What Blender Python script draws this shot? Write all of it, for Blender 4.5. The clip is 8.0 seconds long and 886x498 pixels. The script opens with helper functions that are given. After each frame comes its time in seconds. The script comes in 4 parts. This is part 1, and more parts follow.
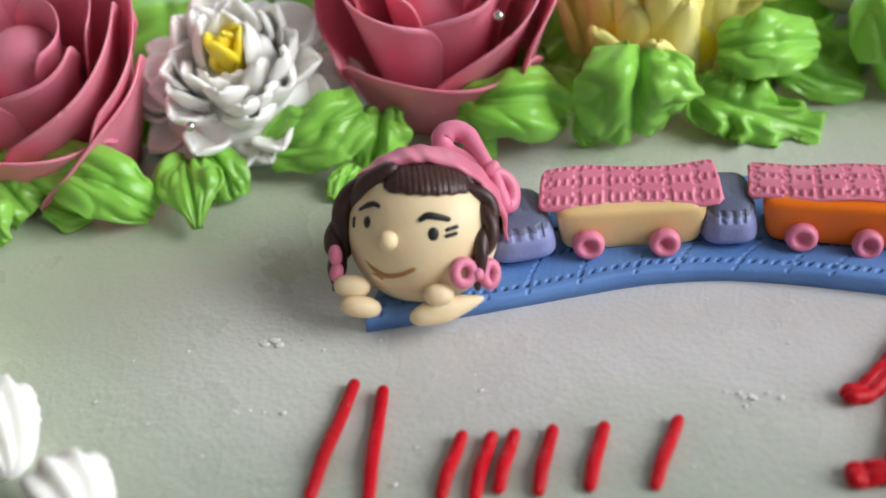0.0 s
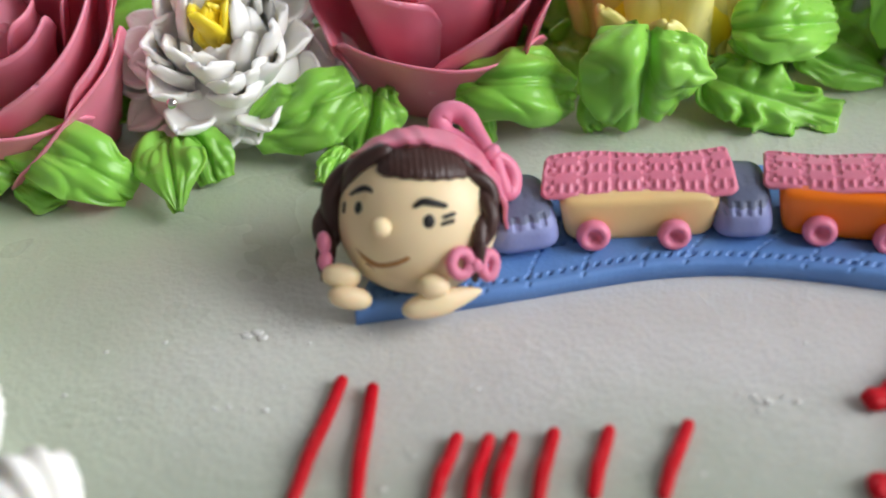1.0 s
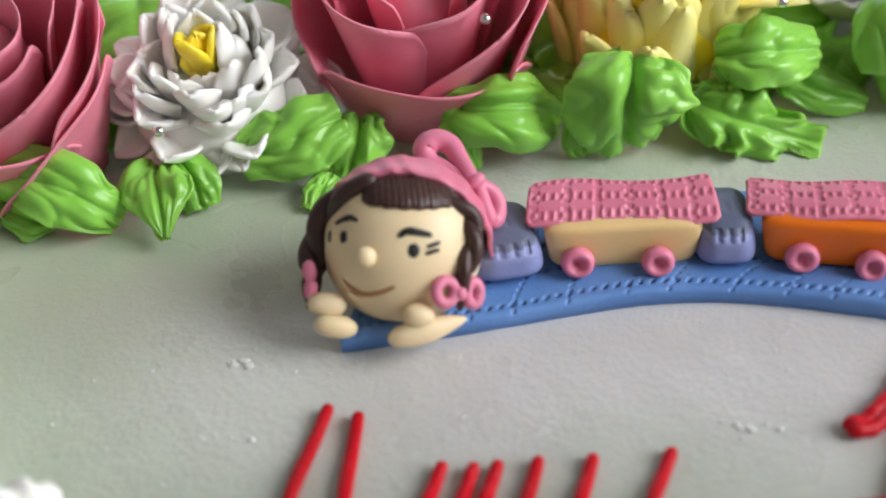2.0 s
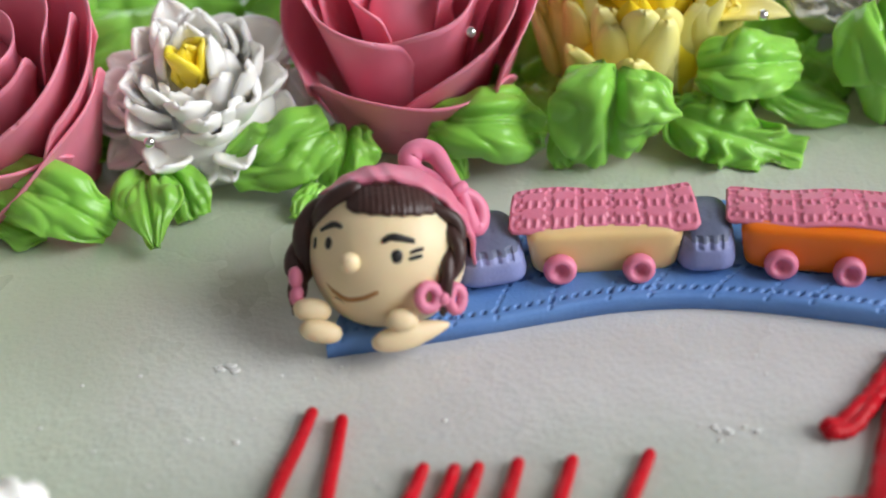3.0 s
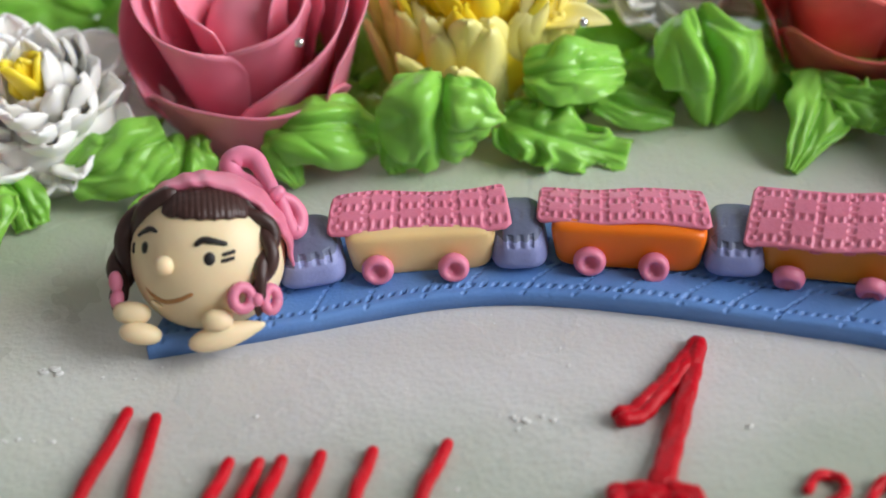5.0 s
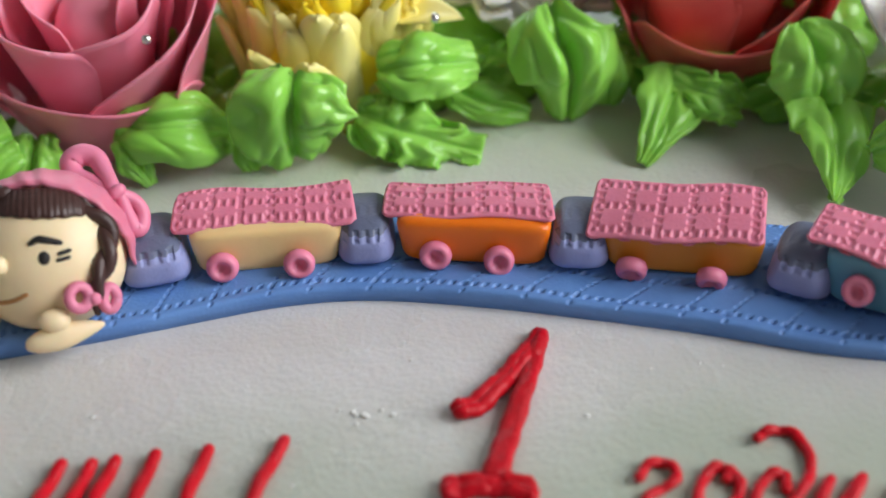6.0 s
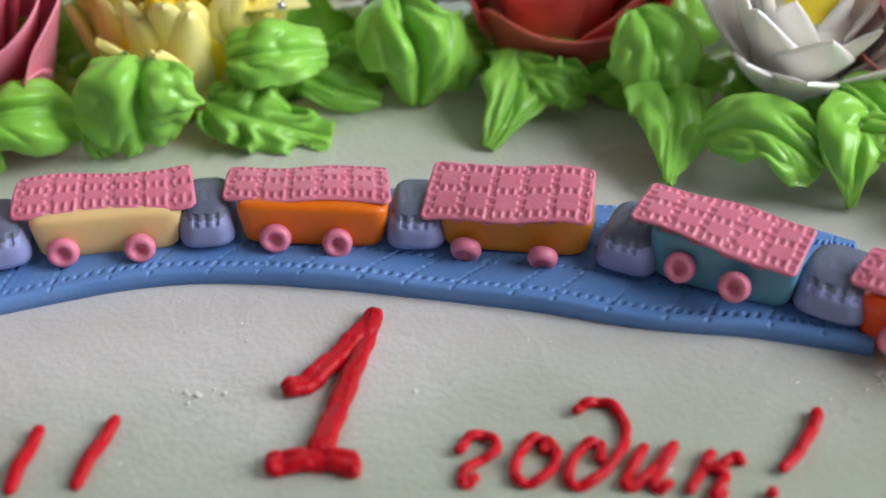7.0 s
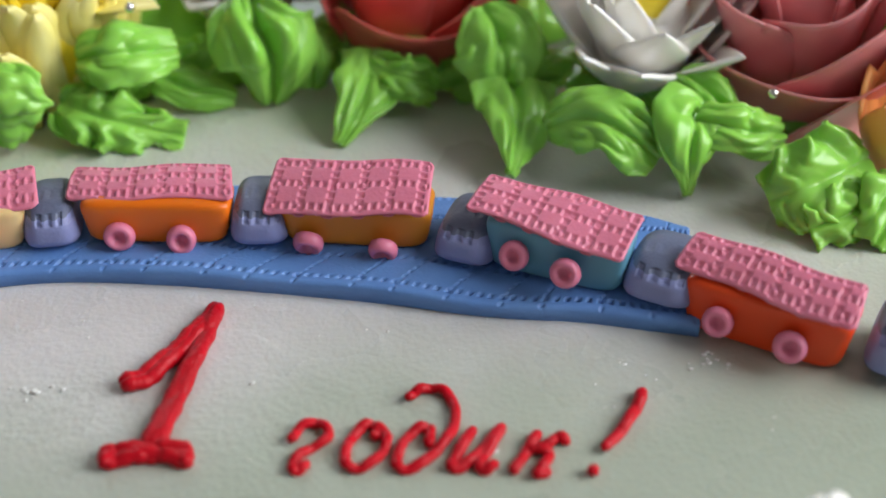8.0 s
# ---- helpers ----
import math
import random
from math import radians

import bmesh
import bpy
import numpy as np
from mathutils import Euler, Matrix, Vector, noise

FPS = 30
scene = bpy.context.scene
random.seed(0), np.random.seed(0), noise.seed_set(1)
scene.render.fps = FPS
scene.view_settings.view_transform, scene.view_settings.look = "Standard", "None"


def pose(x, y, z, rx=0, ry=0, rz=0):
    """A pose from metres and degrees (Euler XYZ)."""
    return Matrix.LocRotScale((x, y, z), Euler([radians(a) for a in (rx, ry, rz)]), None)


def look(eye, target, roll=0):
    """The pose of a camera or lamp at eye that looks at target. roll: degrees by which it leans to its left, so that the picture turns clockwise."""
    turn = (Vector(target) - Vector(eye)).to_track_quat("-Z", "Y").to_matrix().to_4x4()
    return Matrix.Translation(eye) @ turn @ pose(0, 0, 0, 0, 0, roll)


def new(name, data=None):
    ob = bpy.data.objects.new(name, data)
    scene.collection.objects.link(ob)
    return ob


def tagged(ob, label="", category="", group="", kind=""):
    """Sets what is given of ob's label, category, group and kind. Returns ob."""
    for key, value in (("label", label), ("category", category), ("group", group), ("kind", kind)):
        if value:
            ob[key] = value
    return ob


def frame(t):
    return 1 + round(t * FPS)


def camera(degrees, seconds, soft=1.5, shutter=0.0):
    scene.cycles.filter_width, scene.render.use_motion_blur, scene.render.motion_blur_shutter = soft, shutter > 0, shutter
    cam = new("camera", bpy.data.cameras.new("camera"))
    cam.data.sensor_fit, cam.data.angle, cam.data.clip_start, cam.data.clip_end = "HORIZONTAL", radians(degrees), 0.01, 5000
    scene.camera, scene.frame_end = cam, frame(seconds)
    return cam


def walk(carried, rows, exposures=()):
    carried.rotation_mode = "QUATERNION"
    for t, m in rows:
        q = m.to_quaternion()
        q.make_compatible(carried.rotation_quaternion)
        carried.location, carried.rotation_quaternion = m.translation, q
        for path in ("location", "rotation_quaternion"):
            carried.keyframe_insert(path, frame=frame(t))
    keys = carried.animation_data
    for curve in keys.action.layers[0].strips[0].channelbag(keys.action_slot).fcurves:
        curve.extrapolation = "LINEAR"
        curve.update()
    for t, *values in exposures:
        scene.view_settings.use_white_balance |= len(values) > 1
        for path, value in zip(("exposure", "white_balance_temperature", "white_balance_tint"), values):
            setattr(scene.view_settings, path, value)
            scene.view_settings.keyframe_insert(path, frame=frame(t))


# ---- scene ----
cam = camera(36.24, 8.0, 1.8)
PATH = [
    (0, (0.00146, -0.00863, 0.18426), (-0.00805, 0.21061, 0.01034), -4.73),
    (0.5, (-0.00186, 0.00210, 0.17488), (-0.01171, 0.21946, -0.00134), -4.73),
    (1, (-0.00024, 0.00460, 0.17361), (-0.00776, 0.22246, -0.00211), -3.52),
    (1.5, (0.00102, 0.00570, 0.17622), (-0.00489, 0.22418, 0.00121), -3.38),
    (2.8, (0.00288, 0.00181, 0.17749), (-0.00365, 0.22369, 0.00682), -3.62),
    (3, (0.00564, -0.00032, 0.17652), (-0.00124, 0.22231, 0.00685), -3.62),
    (3.5, (0.01149, -0.00162, 0.17824), (0.00555, 0.22108, 0.00863), -3.60),
    (4, (0.01836, -0.00568, 0.17824), (0.01443, 0.21752, 0.00923), -3.32),
    (5.3, (0.03990, -0.01107, 0.17809), (0.04517, 0.21360, 0.01106), -2.94),
    (5.5, (0.04332, -0.01136, 0.17803), (0.05261, 0.21273, 0.01041), -2.35),
    (6, (0.05193, -0.01217, 0.17569), (0.06791, 0.21194, 0.00858), -1.97),
    (6.5, (0.06205, -0.01623, 0.17482), (0.08371, 0.20754, 0.00791), -1.32),
    (7, (0.07111, -0.02074, 0.17679), (0.10061, 0.20111, 0.00853), -0.52),
    (7.5, (0.07849, -0.02553, 0.17705), (0.11513, 0.19593, 0.00967), 0.07),
    (8, (0.08922, -0.02992, 0.17791), (0.13249, 0.19034, 0.01054), 0.33),
]
walk(cam, [(t, look(eye, target, roll)) for t, eye, target, roll in PATH], [(0.0, -0.74), (3.5, -0.74), (5.5, -0.77), (8.0, -0.77)])
cam.data.dof.use_dof, cam.data.dof.focus_distance, cam.data.dof.aperture_fstop = True, 0.285, 8.0

# ---- light ----
def area(name, loc, target, sx, sy, power, col):
    d = bpy.data.lights.new(name, "AREA")
    d.shape, d.size, d.size_y, d.energy, d.color = "RECTANGLE", sx, sy, power, col
    ob = new(name, d)
    ob.matrix_world = look(loc, target)
    return ob


world = bpy.data.worlds.new("sky")
scene.world = world
world.use_nodes = True
wn = world.node_tree.nodes
sky = wn.new("ShaderNodeTexSky")
sky.sky_type, sky.sun_disc = "NISHITA", False
sky.sun_elevation, sky.sun_rotation = radians(40), radians(100)
wn["Background"].inputs[1].default_value = 0.12
world.node_tree.links.new(sky.outputs[0], wn["Background"].inputs[0])
area("window_light", (1.56, -0.10, 0.95), (0.05, 0.2, 0.0), 1.3, 1.2, 74, (0.96, 0.98, 1.0))
area("window_light_back", (-0.1, 1.94, 0.66), (0.05, 0.2, 0.0), 1.5, 0.9, 17, (0.92, 0.96, 1.0))


# ---- materials ----
def material(name, col, rough=0.45, sss=0.0, radius=(0.0014, 0.0008, 0.0005), vary=0.12, tint=None, bump=0.15,
             grain=900, coarse=60, coat=0.0, metal=0.0, sheen=0.0, spec=0.5):
    m = bpy.data.materials.new(name)
    m.use_nodes = True
    n, l = m.node_tree.nodes, m.node_tree.links
    p = n["Principled BSDF"]
    tc = n.new("ShaderNodeTexCoord")
    big = n.new("ShaderNodeTexNoise")
    big.inputs["Scale"].default_value, big.inputs["Detail"].default_value = coarse, 3
    fine = n.new("ShaderNodeTexNoise")
    fine.inputs["Scale"].default_value, fine.inputs["Detail"].default_value = grain, 4
    for t in (big, fine):
        l.new(tc.outputs["Object"], t.inputs["Vector"])
    mix = n.new("ShaderNodeMix")
    mix.data_type = "RGBA"
    other = tint or tuple(c * (1 - 2 * vary) for c in col)
    mix.inputs[6].default_value, mix.inputs[7].default_value = (*col, 1), (*other, 1)
    ramp = n.new("ShaderNodeMapRange")
    ramp.inputs[1].default_value, ramp.inputs[2].default_value = 0.35, 0.7
    l.new(big.outputs[0], ramp.inputs[0])
    l.new(ramp.outputs[0], mix.inputs[0])
    info = n.new("ShaderNodeObjectInfo")
    hsv = n.new("ShaderNodeHueSaturation")
    vr = n.new("ShaderNodeMapRange")
    vr.inputs[3].default_value, vr.inputs[4].default_value = 1 - vary * 0.6, 1 + vary * 0.6
    l.new(info.outputs["Random"], vr.inputs[0])
    l.new(vr.outputs[0], hsv.inputs["Value"])
    l.new(mix.outputs[2], hsv.inputs["Color"])
    l.new(hsv.outputs[0], p.inputs["Base Color"])
    rr = n.new("ShaderNodeMapRange")
    rr.inputs[3].default_value, rr.inputs[4].default_value = max(0.02, rough - 0.12), min(1, rough + 0.12)
    l.new(big.outputs[0], rr.inputs[0])
    l.new(rr.outputs[0], p.inputs["Roughness"])
    p.inputs["Metallic"].default_value = metal
    p.inputs["Specular IOR Level"].default_value = spec
    p.inputs["Subsurface Weight"].default_value = sss
    p.inputs["Subsurface Radius"].default_value = radius
    p.inputs["Subsurface Scale"].default_value = 1.0
    p.inputs["Coat Weight"].default_value = coat
    p.inputs["Coat Roughness"].default_value = 0.15
    p.inputs["Sheen Weight"].default_value = sheen
    b = n.new("ShaderNodeBump")
    b.inputs["Strength"].default_value, b.inputs["Distance"].default_value = bump, 0.001
    l.new(fine.outputs[0], b.inputs["Height"])
    l.new(b.outputs[0], p.inputs["Normal"])
    return m


def cake_material():
    """White cream, airbrushed green towards the flowers, tinted green-grey and darkened for dimmer light at the front,
    with a rough, pearly skin.
    """
    m = material("white_cream", (0.64, 0.62, 0.62), 0.29, 0.15, vary=0.03, bump=0.0, coarse=30, spec=0.7)
    n, l = m.node_tree.nodes, m.node_tree.links
    p = n["Principled BSDF"]
    tc = n.new("ShaderNodeTexCoord")
    shift = n.new("ShaderNodeVectorMath")
    shift.operation = "SUBTRACT"
    shift.inputs[1].default_value = (0.085, 0.165, 0)
    l.new(tc.outputs["Object"], shift.inputs[0])
    squash = n.new("ShaderNodeVectorMath")
    squash.operation = "MULTIPLY"
    squash.inputs[1].default_value = (0.62, 1, 0)
    l.new(shift.outputs[0], squash.inputs[0])
    length = n.new("ShaderNodeVectorMath")
    length.operation = "LENGTH"
    l.new(squash.outputs[0], length.inputs[0])
    cloud = n.new("ShaderNodeTexNoise")
    cloud.inputs["Scale"].default_value = 22
    l.new(tc.outputs["Object"], cloud.inputs["Vector"])
    add = n.new("ShaderNodeMath")
    add.operation = "MULTIPLY_ADD"
    add.inputs[1].default_value, add.inputs[2].default_value = 0.05, -0.025
    l.new(cloud.outputs[0], add.inputs[0])
    total = n.new("ShaderNodeMath")
    l.new(add.outputs[0], total.inputs[0])
    l.new(length.outputs["Value"], total.inputs[1])
    spray = n.new("ShaderNodeMapRange")
    spray.interpolation_type = "SMOOTHSTEP"
    spray.inputs[1].default_value, spray.inputs[2].default_value = 0.050, 0.130
    spray.inputs[4].default_value = 0.8
    l.new(total.outputs[0], spray.inputs[0])
    # front: green-grey tint, darkened further to stand for the dimmer light there
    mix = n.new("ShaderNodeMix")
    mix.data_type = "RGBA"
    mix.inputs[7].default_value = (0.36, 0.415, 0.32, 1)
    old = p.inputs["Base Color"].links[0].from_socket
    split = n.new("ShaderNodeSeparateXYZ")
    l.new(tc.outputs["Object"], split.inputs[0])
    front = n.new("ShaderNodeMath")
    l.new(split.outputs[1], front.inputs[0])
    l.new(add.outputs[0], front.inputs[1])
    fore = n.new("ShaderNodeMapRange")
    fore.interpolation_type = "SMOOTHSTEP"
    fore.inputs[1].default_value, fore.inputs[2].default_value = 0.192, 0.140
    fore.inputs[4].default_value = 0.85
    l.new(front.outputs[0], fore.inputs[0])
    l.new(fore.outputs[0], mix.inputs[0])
    green = n.new("ShaderNodeMix")
    green.data_type = "RGBA"
    green.inputs[7].default_value = (0.50, 0.60, 0.41, 1)
    l.new(spray.outputs[0], green.inputs[0])
    l.new(old, green.inputs[6])
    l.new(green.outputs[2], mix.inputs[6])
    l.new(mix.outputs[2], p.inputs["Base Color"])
    pits = n.new("ShaderNodeTexNoise")
    pits.inputs["Scale"].default_value, pits.inputs["Detail"].default_value = 800, 4
    l.new(tc.outputs["Object"], pits.inputs["Vector"])
    grain = n.new("ShaderNodeTexVoronoi")
    grain.inputs["Scale"].default_value = 420
    l.new(tc.outputs["Object"], grain.inputs["Vector"])
    both = n.new("ShaderNodeMath")
    both.operation = "MULTIPLY_ADD"
    both.inputs[1].default_value = 0.25
    l.new(grain.outputs["Distance"], both.inputs[0])
    l.new(pits.outputs[0], both.inputs[2])
    b = n.new("ShaderNodeBump")
    b.inputs["Strength"].default_value, b.inputs["Distance"].default_value = 0.19, 0.0012
    l.new(both.outputs[0], b.inputs["Height"])
    l.new(b.outputs[0], p.inputs["Normal"])
    return m


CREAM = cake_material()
PINK_ROSE = material("pink_buttercream", (0.88, 0.30, 0.40), 0.34, 0.3, tint=(0.84, 0.24, 0.34), bump=0.05, grain=500, coarse=70)
SALMON_ROSE = material("salmon_buttercream", (0.86, 0.36, 0.37), 0.34, 0.3, tint=(0.80, 0.29, 0.30), bump=0.05, grain=500, coarse=70)
CORAL_ROSE = material("coral_buttercream", (0.82, 0.20, 0.17), 0.34, 0.25, tint=(0.72, 0.12, 0.11), bump=0.05, grain=500, coarse=70)


def pores(m):
    """Small air holes here and there in the piped cream."""
    n, l = m.node_tree.nodes, m.node_tree.links
    tc = n.new("ShaderNodeTexCoord")
    cell = n.new("ShaderNodeTexVoronoi")
    cell.inputs["Scale"].default_value = 115
    l.new(tc.outputs["Object"], cell.inputs["Vector"])
    hole = n.new("ShaderNodeMapRange")
    hole.inputs[1].default_value, hole.inputs[2].default_value = 0.06, 0.13
    l.new(cell.outputs["Distance"], hole.inputs[0])
    b = n.new("ShaderNodeBump")
    b.inputs["Strength"].default_value, b.inputs["Distance"].default_value = 0.6, 0.0008
    l.new(hole.outputs[0], b.inputs["Height"])
    p = n["Principled BSDF"]
    l.new(p.inputs["Normal"].links[0].from_socket, b.inputs["Normal"])
    l.new(b.outputs[0], p.inputs["Normal"])


for soft_cream in (PINK_ROSE, SALMON_ROSE, CORAL_ROSE):
    pores(soft_cream)
WHITE_PETAL = material("white_buttercream", (0.97, 0.95, 0.90), 0.42, 0.35, (0.003, 0.0026, 0.002), vary=0.02, bump=0.06, grain=500)
CRUMB_AND_GLINT = material("dried_cream_and_glint", (0.74, 0.74, 0.72), 0.3, vary=0.02, bump=0.0)
YELLOW_PETAL = material("pale_yellow_buttercream", (0.92, 0.80, 0.22), 0.42, 0.25, (0.002, 0.002, 0.001), tint=(0.93, 0.85, 0.36), vary=0.05, bump=0.08, grain=600)
YELLOW_HEART = material("bright_yellow_buttercream", (0.93, 0.76, 0.05), 0.36, 0.25, (0.002, 0.002, 0.0006), tint=(0.92, 0.68, 0.03), bump=0.05)
ORANGE_PETAL = material("orange_buttercream", (0.84, 0.42, 0.14), 0.4, 0.25, tint=(0.84, 0.30, 0.08), bump=0.05)
GREEN_LEAF = material("green_buttercream", (0.29, 0.62, 0.10), 0.28, 0.4, (0.003, 0.003, 0.001), tint=(0.21, 0.52, 0.06), vary=0.14, bump=0.06, grain=420, coarse=45, spec=0.4)
BLUE_FONDANT = material("blue_fondant", (0.13, 0.28, 0.62), 0.5, 0.05, tint=(0.10, 0.23, 0.55), bump=0.18, grain=1300)
LAVENDER = material("lavender_fondant", (0.27, 0.30, 0.55), 0.5, 0.1, tint=(0.23, 0.26, 0.50), bump=0.15, grain=1300)
SLATE = material("slate_blue_dusting", (0.115, 0.135, 0.22), 0.45, 0.1, tint=(0.14, 0.165, 0.26), bump=0.15, grain=1300)
PINK_FONDANT = material("pink_fondant", (0.72, 0.22, 0.32), 0.42, 0.2, tint=(0.66, 0.17, 0.27), vary=0.06, bump=0.15, grain=1500)
WHEEL_PINK = material("wheel_pink_fondant", (0.78, 0.23, 0.36), 0.45, 0.2, vary=0.06, bump=0.08)
BODY_CREAM = material("cream_fondant", (0.86, 0.60, 0.28), 0.42, 0.25, vary=0.05, bump=0.06)
BODY_ORANGE = material("orange_fondant", (0.84, 0.175, 0.004), 0.38, 0.2, vary=0.05, bump=0.06)
BODY_OCHRE = material("ochre_fondant", (0.68, 0.25, 0.018), 0.42, 0.2, vary=0.06, bump=0.08)
BODY_TEAL = material("teal_fondant", (0.11, 0.30, 0.42), 0.42, 0.2, vary=0.05, bump=0.06)
BODY_RED = material("red_orange_fondant", (0.80, 0.065, 0.004), 0.38, 0.2, vary=0.05, bump=0.06)
SKIN = material("ivory_fondant", (0.88, 0.70, 0.44), 0.45, 0.3, vary=0.04, bump=0.06)
HAIR = material("chocolate_fondant", (0.055, 0.022, 0.018), 0.45, 0.05, vary=0.15, bump=0.2, grain=700)
INK = material("black_food_ink", (0.012, 0.01, 0.01), 0.5, vary=0.1, bump=0.0)
SMILE = material("caramel_brush_line", (0.45, 0.20, 0.06), 0.5, vary=0.1, bump=0.0)
RED_ICING = material("red_piping_gel", (0.54, 0.003, 0.014), 0.34, 0.10, tint=(0.44, 0.003, 0.010), bump=0.45, spec=0.2, grain=700, coarse=120)
SILVER = material("silver_dragee", (0.82, 0.81, 0.79), 0.18, metal=1.0, vary=0.02, bump=0.0)
PAINT = material("pale_wall_paint", (0.44, 0.44, 0.43), 0.7, vary=0.03, bump=0.1, grain=60, coarse=2)
OAK = material("oak_table", (0.30, 0.18, 0.09), 0.45, vary=0.15, bump=0.15, grain=120, coarse=8)


# ---- mesh helpers ----
def part(name, geo, mat, parent=None, label="", smooth=True):
    verts, faces = geo[0], geo[1]
    me = bpy.data.meshes.new(name)
    me.from_pydata([tuple(v) for v in verts], [], [tuple(int(i) for i in f) for f in faces])
    for one in (mat if isinstance(mat, (list, tuple)) else [mat]):
        me.materials.append(one)
    if len(geo) > 2:
        me.polygons.foreach_set("material_index", geo[2])
    bm = bmesh.new()
    bm.from_mesh(me)
    bmesh.ops.recalc_face_normals(bm, faces=bm.faces)
    bm.to_mesh(me)
    bm.free()
    if smooth:
        me.polygons.foreach_set("use_smooth", [True] * len(me.polygons))
    ob = new(name, me)
    if parent:
        ob.parent = parent
    if label:
        ob["label"] = label
    return ob


def base(name, loc, label, category, group="", kind="", turn=(0, 0, 0)):
    ob = new(name)
    ob.empty_display_size = 0.01
    ob.matrix_world = pose(*loc, *turn)
    return tagged(ob, label, category, group, kind)


def sheet(fn, nu, nv, thick):
    """A thin solid skin over the surface fn(u, v), u in -1..1 and v in 0..1."""
    u, v = np.meshgrid(np.linspace(-1, 1, nu), np.linspace(0, 1, nv), indexing="ij")
    p = np.stack(fn(u, v), -1)
    du, dv = np.gradient(p, axis=0), np.gradient(p, axis=1)
    nrm = np.cross(du, dv)
    nrm /= np.linalg.norm(nrm, axis=-1, keepdims=True) + 1e-12
    edge = 1 - 0.55 * np.maximum(np.abs(u) ** 6, v ** 8)
    q = p - nrm * (thick * edge)[..., None]
    verts = np.concatenate([p.reshape(-1, 3), q.reshape(-1, 3)])
    k = nu * nv
    idx = np.arange(k).reshape(nu, nv)
    a, b, c, d = idx[:-1, :-1].ravel(), idx[1:, :-1].ravel(), idx[1:, 1:].ravel(), idx[:-1, 1:].ravel()
    faces = [*zip(a, b, c, d), *zip(d + k, c + k, b + k, a + k)]
    rim = [*idx[:, 0], *idx[-1, 1:], *idx[-2::-1, -1], *idx[0, -2:0:-1]]
    for i, j in zip(rim, rim[1:] + rim[:1]):
        faces.append((i, j, j + k, i + k))
    return verts, faces


def spline(points, steps=8):
    """A smooth line through the points (Catmull-Rom)."""
    p = np.array(points, float)
    p = np.vstack([2 * p[0] - p[1], p, 2 * p[-1] - p[-2]])
    out = []
    for i in range(1, len(p) - 2):
        for t in np.linspace(0, 1, steps, endpoint=False):
            a, b, c, d = p[i - 1], p[i], p[i + 1], p[i + 2]
            out.append(0.5 * (2 * b + (c - a) * t + (2 * a - 5 * b + 4 * c - d) * t * t + (3 * b - a - 3 * c + d) * t ** 3))
    out.append(p[-2])
    return np.array(out)


def tube(line, r, seg=10, flat=1.0, rough=0.0, seed=0, taper=None):
    """A round string with rounded ends along a line; r may be one radius or one for each point."""
    rng = np.random.default_rng(seed)
    line = np.array(line, float)
    n = len(line)
    rad = np.full(n, r) if np.isscalar(r) else np.array(r, float)
    if taper is not None:
        rad = rad * np.interp(np.linspace(0, 1, n), [0, 0.5, 1], taper)
    tan = np.gradient(line, axis=0)
    tan /= np.linalg.norm(tan, axis=1, keepdims=True) + 1e-12
    ends = [(0, -0.95, 0.3), (0, -0.7, 0.72)]
    rows = [(line[0] + tan[0] * rad[0] * o, tan[0], rad[0] * s) for _, o, s in ends]
    rows += [(line[i], tan[i], rad[i]) for i in range(n)]
    rows += [(line[-1] - tan[-1] * rad[-1] * o, tan[-1], rad[-1] * s) for _, o, s in reversed(ends)]
    verts, faces = [], []
    side = np.cross(tan[0], (0.0, 0.0, 1.0))
    if np.linalg.norm(side) < 0.05:
        side = np.cross(tan[0], (1.0, 0.0, 0.0))
    for c, t, s in rows:
        side = side - t * np.dot(side, t)
        side /= np.linalg.norm(side) + 1e-12
        up = np.cross(side, t)
        for k in range(seg):
            a = 2 * math.pi * k / seg
            w = s * (1 + rough * rng.normal())
            verts.append(c + side * math.cos(a) * w + up * math.sin(a) * w * flat)
    m = len(rows)
    for i in range(m - 1):
        for k in range(seg):
            j = (k + 1) % seg
            faces.append((i * seg + k, i * seg + j, (i + 1) * seg + j, (i + 1) * seg + k))
    faces.append(tuple(range(seg)))
    faces.append(tuple((m - 1) * seg + k for k in range(seg)))
    return np.array(verts), faces


def blob(centre, axes, p=2.0, n=9, shape=None):
    """A rounded solid: a cube's grid drawn to a ball (p = 2) or a soft box (p higher), along three axis vectors."""
    verts, faces, seen = [], [], {}
    g = np.linspace(-1, 1, n)
    g = np.sign(g) * np.abs(g) ** (0.75 if p > 3 else 1.0)
    def vid(q):
        key = tuple(np.round(q, 5))
        if key not in seen:
            v = np.array(q)
            v = v / (np.sum(np.abs(v) ** p) ** (1 / p))
            if shape:
                v = shape(v)
            seen[key] = len(verts)
            verts.append(np.array(centre) + v[0] * np.array(axes[0]) + v[1] * np.array(axes[1]) + v[2] * np.array(axes[2]))
        return seen[key]
    for ax in range(3):
        for s in (-1, 1):
            for i in range(n - 1):
                for j in range(n - 1):
                    quad = []
                    for a, b in ((i, j), (i + 1, j), (i + 1, j + 1), (i, j + 1)):
                        q = [0, 0, 0]
                        q[ax], q[(ax + 1) % 3], q[(ax + 2) % 3] = s, g[a], g[b]
                        quad.append(vid(q))
                    faces.append(quad if s > 0 else quad[::-1])
    return np.array(verts), faces


def join(*some):
    """Several (verts, faces, material slot) as one mesh."""
    verts, faces, slots, k = [], [], [], 0
    for v, f, s in some:
        verts.append(v)
        faces += [tuple(int(i) + k for i in one) for one in f]
        slots += [s] * len(f)
        k += len(v)
    return np.concatenate(verts), faces, slots


